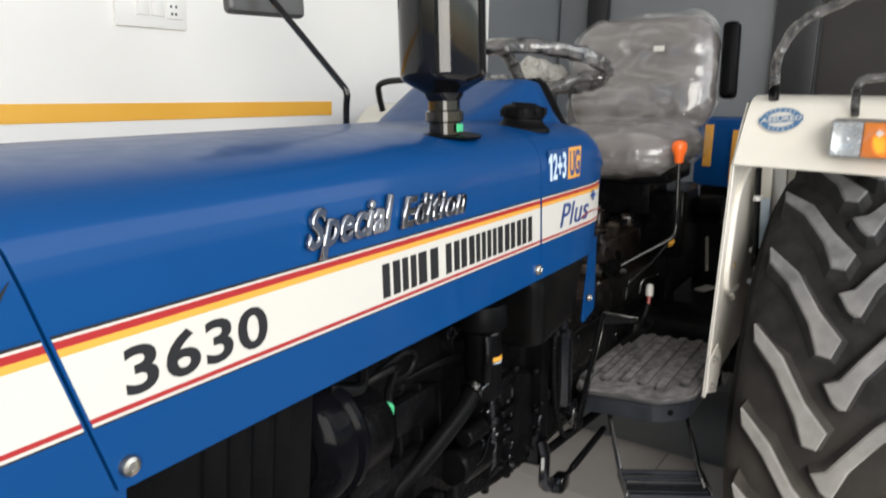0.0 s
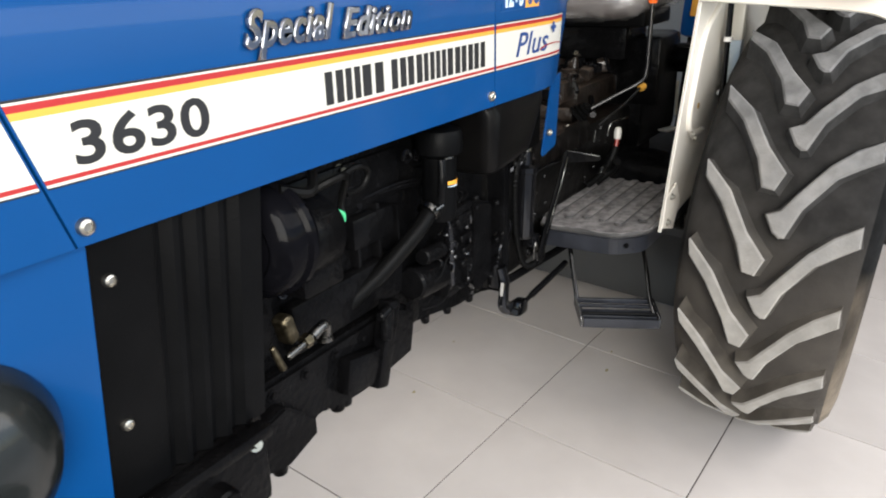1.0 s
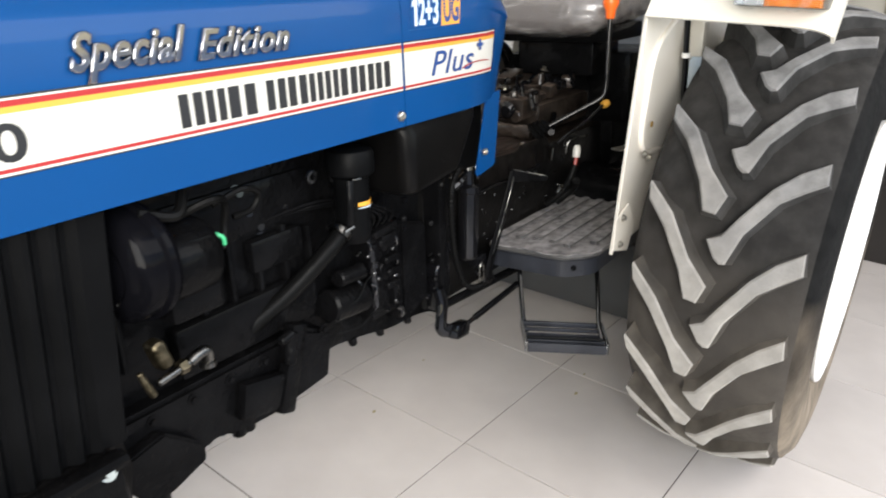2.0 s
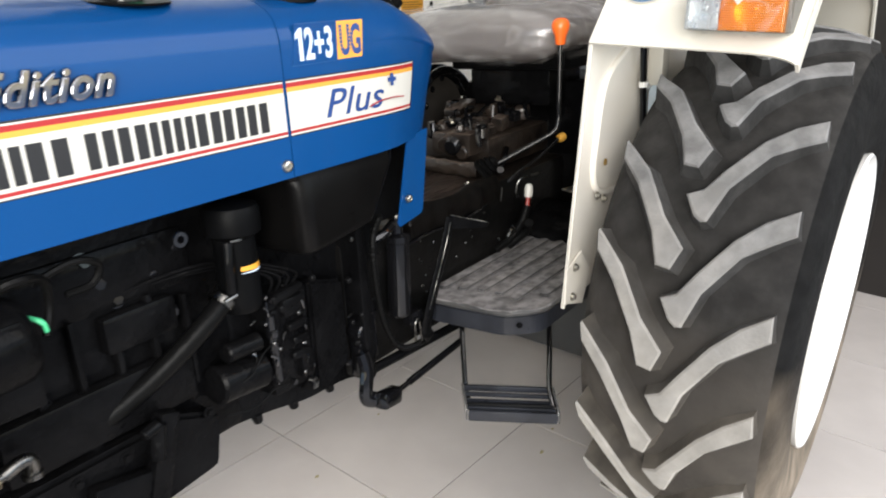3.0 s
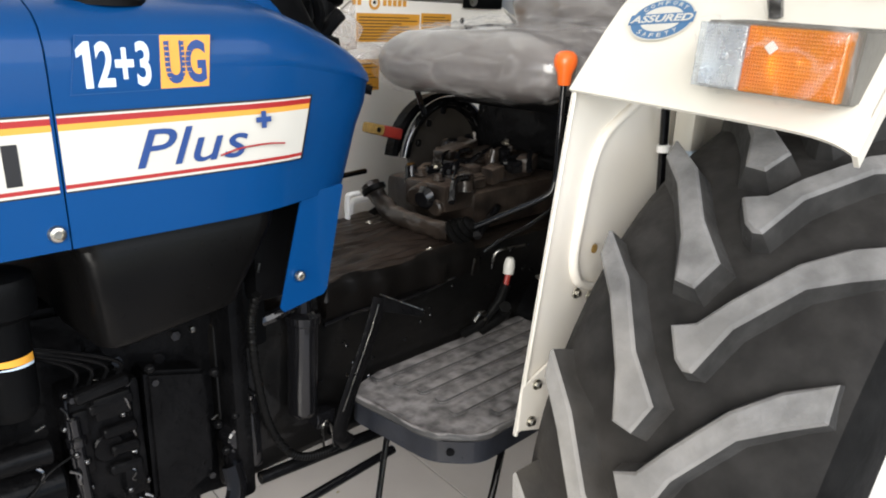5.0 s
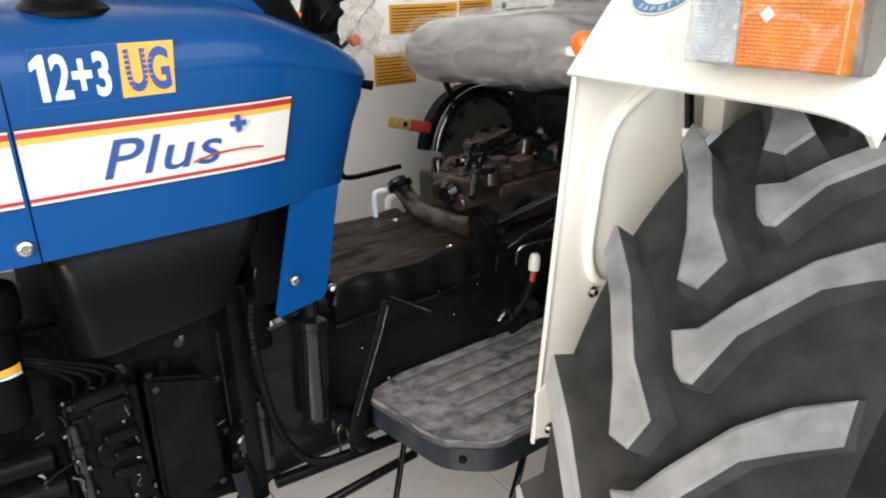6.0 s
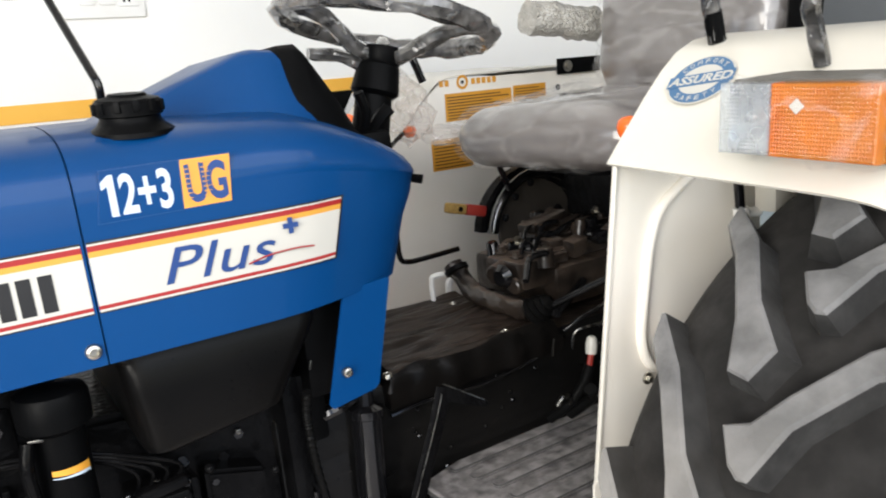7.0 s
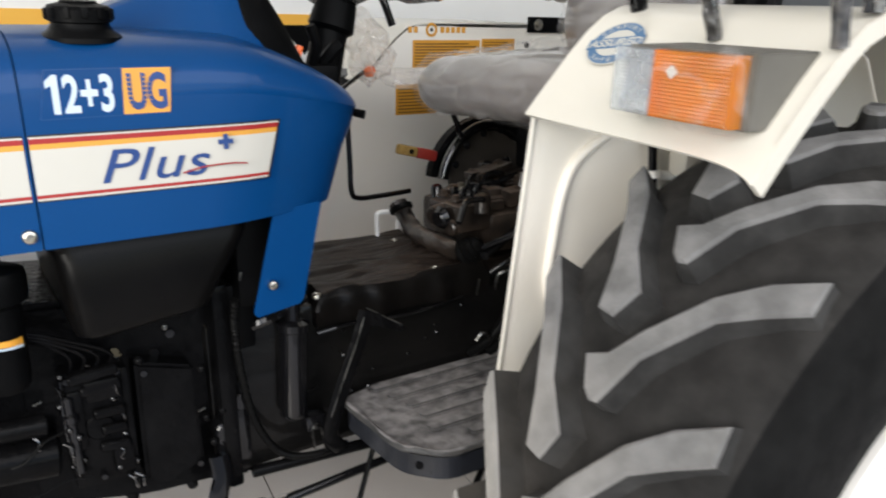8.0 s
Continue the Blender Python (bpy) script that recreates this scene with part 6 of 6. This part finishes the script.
part("grab_rail", tube([(0.809, -0.245, 1.390), (0.792, -0.245, 1.445), (0.778, -0.250, 1.495), (0.770, -0.285, 1.560), (0.770, -0.36, 1.605), (0.774, -0.46, 1.635), (0.785, -0.54, 1.60), (0.800, -0.575, 1.50), (0.810, -0.58, 1.395)], 0.0115, 12, wobble=0.25), film_wrap, near, "grab rail wrapped in wrinkled film")
part("rail_foot", cyl((0.809, -0.245, 1.392), (0.797, -0.245, 1.43), 0.0125, seg=14), plastic_black, near)
part("grab_rail", tube([(0.756, -0.425, 1.36), (0.742, -0.424, 1.395), (0.728, -0.424, 1.425), (0.722, -0.44, 1.440), (0.722, -0.50, 1.445), (0.722, -0.57, 1.445), (0.728, -0.585, 1.43), (0.75, -0.585, 1.36)], 0.0095, 12, wobble=0.25), film_wrap, near)

# far fender
FX = 0.235
SET = Matrix.Translation((-0.043, -0.001, -0.036))
far = part("fender", fender_cover(FX, 0.782, 1.18), cream, tractor, "cream steel rear fender")
part("fender_lip", fender_lip(FX, 1.176, 0.006), cream, far)
part("fender_side", prism([(0.60, 0.775, 0.66), (0.66, 0.782, 1.13), (0.885, 0.782, 1.25), (0.905, 0.782, 1.27), (0.96, 0.782, 1.33), (1.03, 0.782, 1.39), (1.62, 0.782, 1.385), (1.80, 0.782, 1.25), (1.65, 0.775, 0.66)], (0, 0.004, 0)), lightened_cream, far, "cream inner side plate of the fender")


def far_box(x0, x1, z0, z1, mat, lift=0.001, name="warning_decal", parent=None, label=""):
    return part(name, box(((x0 + x1) / 2, 0.7815 - lift, (z0 + z1) / 2), (x1 - x0, 0.001, z1 - z0), 0), mat, parent or far, label)


d1 = far_box(1.045, 1.272, 1.277, 1.352, orange_decal, parent=tractor, label="orange warning decal with fine print")
d2 = far_box(1.279, 1.400, 1.284, 1.356, orange_decal, parent=tractor)
d3 = far_box(0.992, 1.127, 1.146, 1.231, orange_decal, parent=tractor)
for k in range(8):
    far_box(1.052, 1.262 - 0.03 * (k % 3), 1.283 + 0.0082 * k, 1.2855 + 0.0082 * k, black_vinyl, 0.0016, "print_line", d1)
    far_box(1.286, 1.394 - 0.02 * (k % 2), 1.290 + 0.0078 * k, 1.2922 + 0.0078 * k, black_vinyl, 0.0016, "print_line", d2)
    far_box(1.000, 1.120 - 0.02 * (k % 3), 1.152 + 0.0092 * k, 1.1545 + 0.0092 * k, black_vinyl, 0.0016, "print_line", d3)
for a, b in ((1.03, 1.075), (1.135, 1.235)):
    for k in range(int((b - a) / 0.018)):
        far_box(a + 0.018 * k, a + 0.018 * k + 0.012, 1.372, 1.388, orange_decal, 0.001, "brand_bar")
part("decal_ring", lathe([(0.012, 0), (0.019, 0), (0.019, 0.001), (0.012, 0.001)], (1.105, 0.7795, 1.380), (0, 1, 0), 28), orange_decal, far)
part("decal_dot", cyl((1.105, 0.7795, 1.380), (1.105, 0.7805, 1.380), 0.005, seg=14), black_vinyl, far)
bracket = part("black_bracket", box((1.525, 0.772, 1.398), (0.165, 0.014, 0.046), 0.003), plastic_black, tractor, "black bracket with a bolt")
part("bracket_bolt", bolt((1.475, 0.765, 1.398), (0, -1, 0), 0.011, 0.008), steel, bracket)
part("plate_hole", cyl((1.447, 0.7785, 1.338), (1.447, 0.7805, 1.338), 0.009, seg=14), plastic_black, far)
part("grab_rail", tube([(0.97, 1.06, 1.38), (0.95, 1.06, 1.43), (0.94, 1.05, 1.47), (0.94, 0.98, 1.485), (0.945, 0.86, 1.485), (0.955, 0.80, 1.465), (0.985, 0.79, 1.39)], 0.011, 12), gloss_black, far, "black tubular grab rail")

def soft_box(c, s, r, rot, swell=0.0, loose=0.0, seed=0.0, n=22):
    """A cushion: a box with rounded corners of radii r, gently swollen, with uneven folds."""
    bm = bmesh.new()
    bmesh.ops.create_cube(bm, size=2)
    bmesh.ops.subdivide_edges(bm, edges=bm.edges[:], cuts=n, use_grid_fill=True)
    for v in bm.verts:
        p = Vector((v.co.x * s[0] / 2, v.co.y * s[1] / 2, v.co.z * s[2] / 2))
        q = Vector([max(-(s[a] / 2 - r[a]), min(s[a] / 2 - r[a], p[a])) for a in range(3)])
        d = Vector([(p[a] - q[a]) / r[a] for a in range(3)])
        d = d.normalized() if d.length > 1e-6 else d
        p = q + Vector([d[a] * r[a] for a in range(3)])
        mid = (1 - min(1, abs(p.y) / (s[1] / 2)) ** 2) * (1 - min(1, abs(p.x) / (s[0] / 2)) ** 4)
        p.z += swell * mid * (1 if p.z > 0 else 0.3)
        if loose:
            w = noise.noise(Vector((p.x * 9 + seed, p.y * 6, p.z * 14))) + 0.6 * noise.noise(Vector((p.x * 24, p.y * 17 + seed, p.z * 26)))
            ridge = (1 - abs(noise.noise(Vector((p.x * 11 + seed, p.y * 8 + 3, p.z * 13))))) ** 9 - 0.25
            p += d * loose * (w + 0.9 * ridge)
        v.co = p
    bmesh.ops.transform(bm, matrix=pose(*c, *rot), verts=bm.verts)
    return bm


SET = Matrix.Translation((0.012, 0.009, 0.022))
part("film_cover", soft_box((0.612, -0.484, 1.311), (0.042, 0.178, 0.090), (0.018, 0.02, 0.02), (0, 0, 0), 0.0, 0.004, 2.0, 18), lamp_film, lampb, "clear wrapping film round the lamp", sharp=80)

# ---- steering wheel ----
SET = VIEW_FIT
column = part("steering_column", join(cyl((0.53, 0.295, 1.20), (0.575, 0.30, 1.375), 0.036, 0.033, 26, 0.004), cyl((0.573, 0.30, 1.365), (0.592, 0.30, 1.425), 0.044, 0.038, 26, 0.008)), plastic_black, tractor, "black plastic steering column")
WH = Matrix.Translation((0.612, 0.298, 1.487)) @ Matrix.Rotation(radians(15), 4, "Y")
ring = [WH @ Vector((0.186 * math.cos(a), 0.186 * math.sin(a), 0)) for a in (2 * math.pi * k / 40 for k in range(40))]


def closed_tube(pts, r, seg, wobble):
    bm = bmesh.new()
    n = len(pts)
    rings = []
    axis = WH.to_3x3() @ Vector((0, 0, 1))
    for i, p in enumerate(pts):
        d = (pts[(i + 1) % n] - pts[i - 1]).normalized()
        side = d.cross(axis).normalized()
        rr = []
        for k in range(seg):
            a = 2 * math.pi * k / seg
            q = r * (1 + wobble * noise.noise(p * 38 + side * math.cos(a) * 0.9 + axis * math.sin(a) * 0.9) * 1.6)
            rr.append(bm.verts.new(p + side * q * math.cos(a) + axis * q * math.sin(a)))
        rings.append(rr)
    for i in range(n):
        a, b = rings[i], rings[(i + 1) % n]
        for k in range(seg):
            bm.faces.new((a[k], a[(k + 1) % seg], b[(k + 1) % seg], b[k]))
    return bm


swheel = part("steering_wheel", closed_tube(ring, 0.0175, 12, 0.35), film_wrap, tractor, "steering wheel wrapped in wrinkled film")
for ang in (-62, 62, 180):
    a = radians(ang)
    part("spoke", tube([WH @ Vector((0.182 * math.cos(a), 0.182 * math.sin(a), 0)), WH @ Vector((0.12 * math.cos(a), 0.12 * math.sin(a), -0.012)), WH @ Vector((0.05 * math.cos(a), 0.05 * math.sin(a), -0.05)), WH @ Vector((0.01, 0, -0.062))], 0.0145, 10, wobble=0.3), film_wrap, swheel)
part("hub", lathe([(0, -0.075), (0.03, -0.075), (0.038, -0.06), (0.036, -0.04), (0, -0.036)], WH @ Vector((0, 0, 0)), WH.to_3x3() @ Vector((0, 0, 1)), 24), plastic_black, swheel)
part("column_switch", tube([(0.485, 0.20, 1.30), (0.49, 0.185, 1.34), (0.478, 0.18, 1.375)], 0.009, 8), plastic_black, column)
part("column_switch", tube([(0.50, 0.22, 1.29), (0.525, 0.20, 1.33), (0.54, 0.195, 1.345)], 0.012, 8), plastic_black, column)
part("switch_base", box((0.50, 0.23, 1.285), (0.07, 0.09, 0.05), 0.012), plastic_black, column)
part("turn_stalk", tube([(0.58, 0.30, 1.41), (0.53, 0.32, 1.44), (0.47, 0.33, 1.45)], 0.012, 8, wobble=0.3), film_wrap, column)
part("key_tag", box((0.455, 0.185, 1.328), (0.012, 0.01, 0.03), 0.003, (0, 20, 0)), orange_plastic, dash)
part("hand_lever", tube([(0.60, 0.40, 1.20), (0.66, 0.46, 1.235), (0.72, 0.50, 1.262), (0.768, 0.529, 1.280)], 0.005, 8), gloss_black, column)
part("hazard_knob", lathe([(0, 0), (0.012, 0.001), (0.014, 0.012), (0.009, 0.020), (0, 0.021)], (0.772, 0.527, 1.277), (0.3, -0.8, 0.3), 16), orange_plastic, column, "orange-red throttle knob")

part("knob_bag", soft_box((0.775, 0.525, 1.330), (0.075, 0.095, 0.150), (0.036, 0.045, 0.060), (0, 0, 25), 0.0, 0.022, 9.0, 20), bag_film, column, "crumpled clear plastic bag", sharp=80)
part("black_plate", prism([(0.64, 0.70, 1.385), (0.745, 0.70, 1.385), (0.70, 0.70, 1.315)], (0, 0.004, 0), 0.001), plastic_black, tractor)

# ---- seat ----
seat = part("seat_cushion", soft_box((1.10, 0.28, 1.252), (0.43, 0.54, 0.130), (0.07, 0.12, 0.055), (0, -3, 0), 0.012, 0.003), seat_wrap, tractor, "grey vinyl seat cushion", sharp=80)
part("film_cover", soft_box((1.098, 0.28, 1.254), (0.446, 0.575, 0.146), (0.07, 0.15, 0.062), (0, -3, 0), 0.014, 0.012, 3.0, 56), clear_film, seat, "loose wrinkled clear film over the cushion", sharp=80)
part("film_tail", soft_box((0.905, 0.56, 1.255), (0.14, 0.09, 0.035), (0.06, 0.04, 0.016), (10, 8, -20), 0.0, 0.012, 7.0, 14), bag_film, seat, "", sharp=80)
part("seat_skirt", box((1.18, 0.24, 1.175), (0.26, 0.36, 0.05), 0.012), plastic_black, seat)
part("suspension_box", box((1.20, 0.26, 1.10), (0.20, 0.26, 0.11), 0.015), cast_black, seat)
back = part("seat_back", soft_box((1.37, 0.247, 1.477), (0.12, 0.49, 0.385), (0.055, 0.11, 0.12), (0, 9, 0), 0.0, 0.004, 1.5), seat_wrap, tractor, "grey vinyl seat back", sharp=80)
part("film_cover", soft_box((1.368, 0.247, 1.478), (0.14, 0.505, 0.40), (0.06, 0.11, 0.12), (0, 9, 0), 0.0, 0.014, 5.0, 56), clear_film, back, "loose wrinkled clear film over the seat back", sharp=80)
part("back_label", box((1.299, 0.175, 1.562), (0.002, 0.035, 0.018), 0.0005, (0, 9, 0)), white_vinyl, back, "small white label")
part("armrest", box((1.36, -0.035, 1.515), (0.06, 0.05, 0.24), 0.02, (0, 6, 0), seg=3), plastic_black, seat, "black folded armrest")
part("armrest_wrap", tube([(1.19, 0.585, 1.515), (1.24, 0.58, 1.512), (1.32, 0.575, 1.50), (1.40, 0.57, 1.49)], 0.043, 16, wobble=0.22), bubble_wrap, seat, "armrest rolled in bubble wrap")
part("seat_bracket", box((1.43, 0.52, 1.36), (0.05, 0.02, 0.22), 0.004), gloss_black, seat)

# ---- floor tiles ----
TILE = 0.56
corner = ROOM_I @ Vector((0.482, 0.153, 0.0))  # a crossing of joints
tile_me = mesh_of("tile", box((0, 0, -0.0045), (TILE - 0.0042, TILE - 0.0042, 0.009), 0.0005, seg=1), tile_glaze)
for i in range(-10, 6):
    for j in range(-8, 4):
        u, v = corner.x + TILE * (i + 0.5), corner.y + TILE * (j + 0.5)
        if U0 - 0.1 < u < U1 + 0.1 and V0 - 0.1 < v < -0.2:
            piece("tile", tile_me, floor, ROOM @ Matrix.Translation((u, v, 0)))
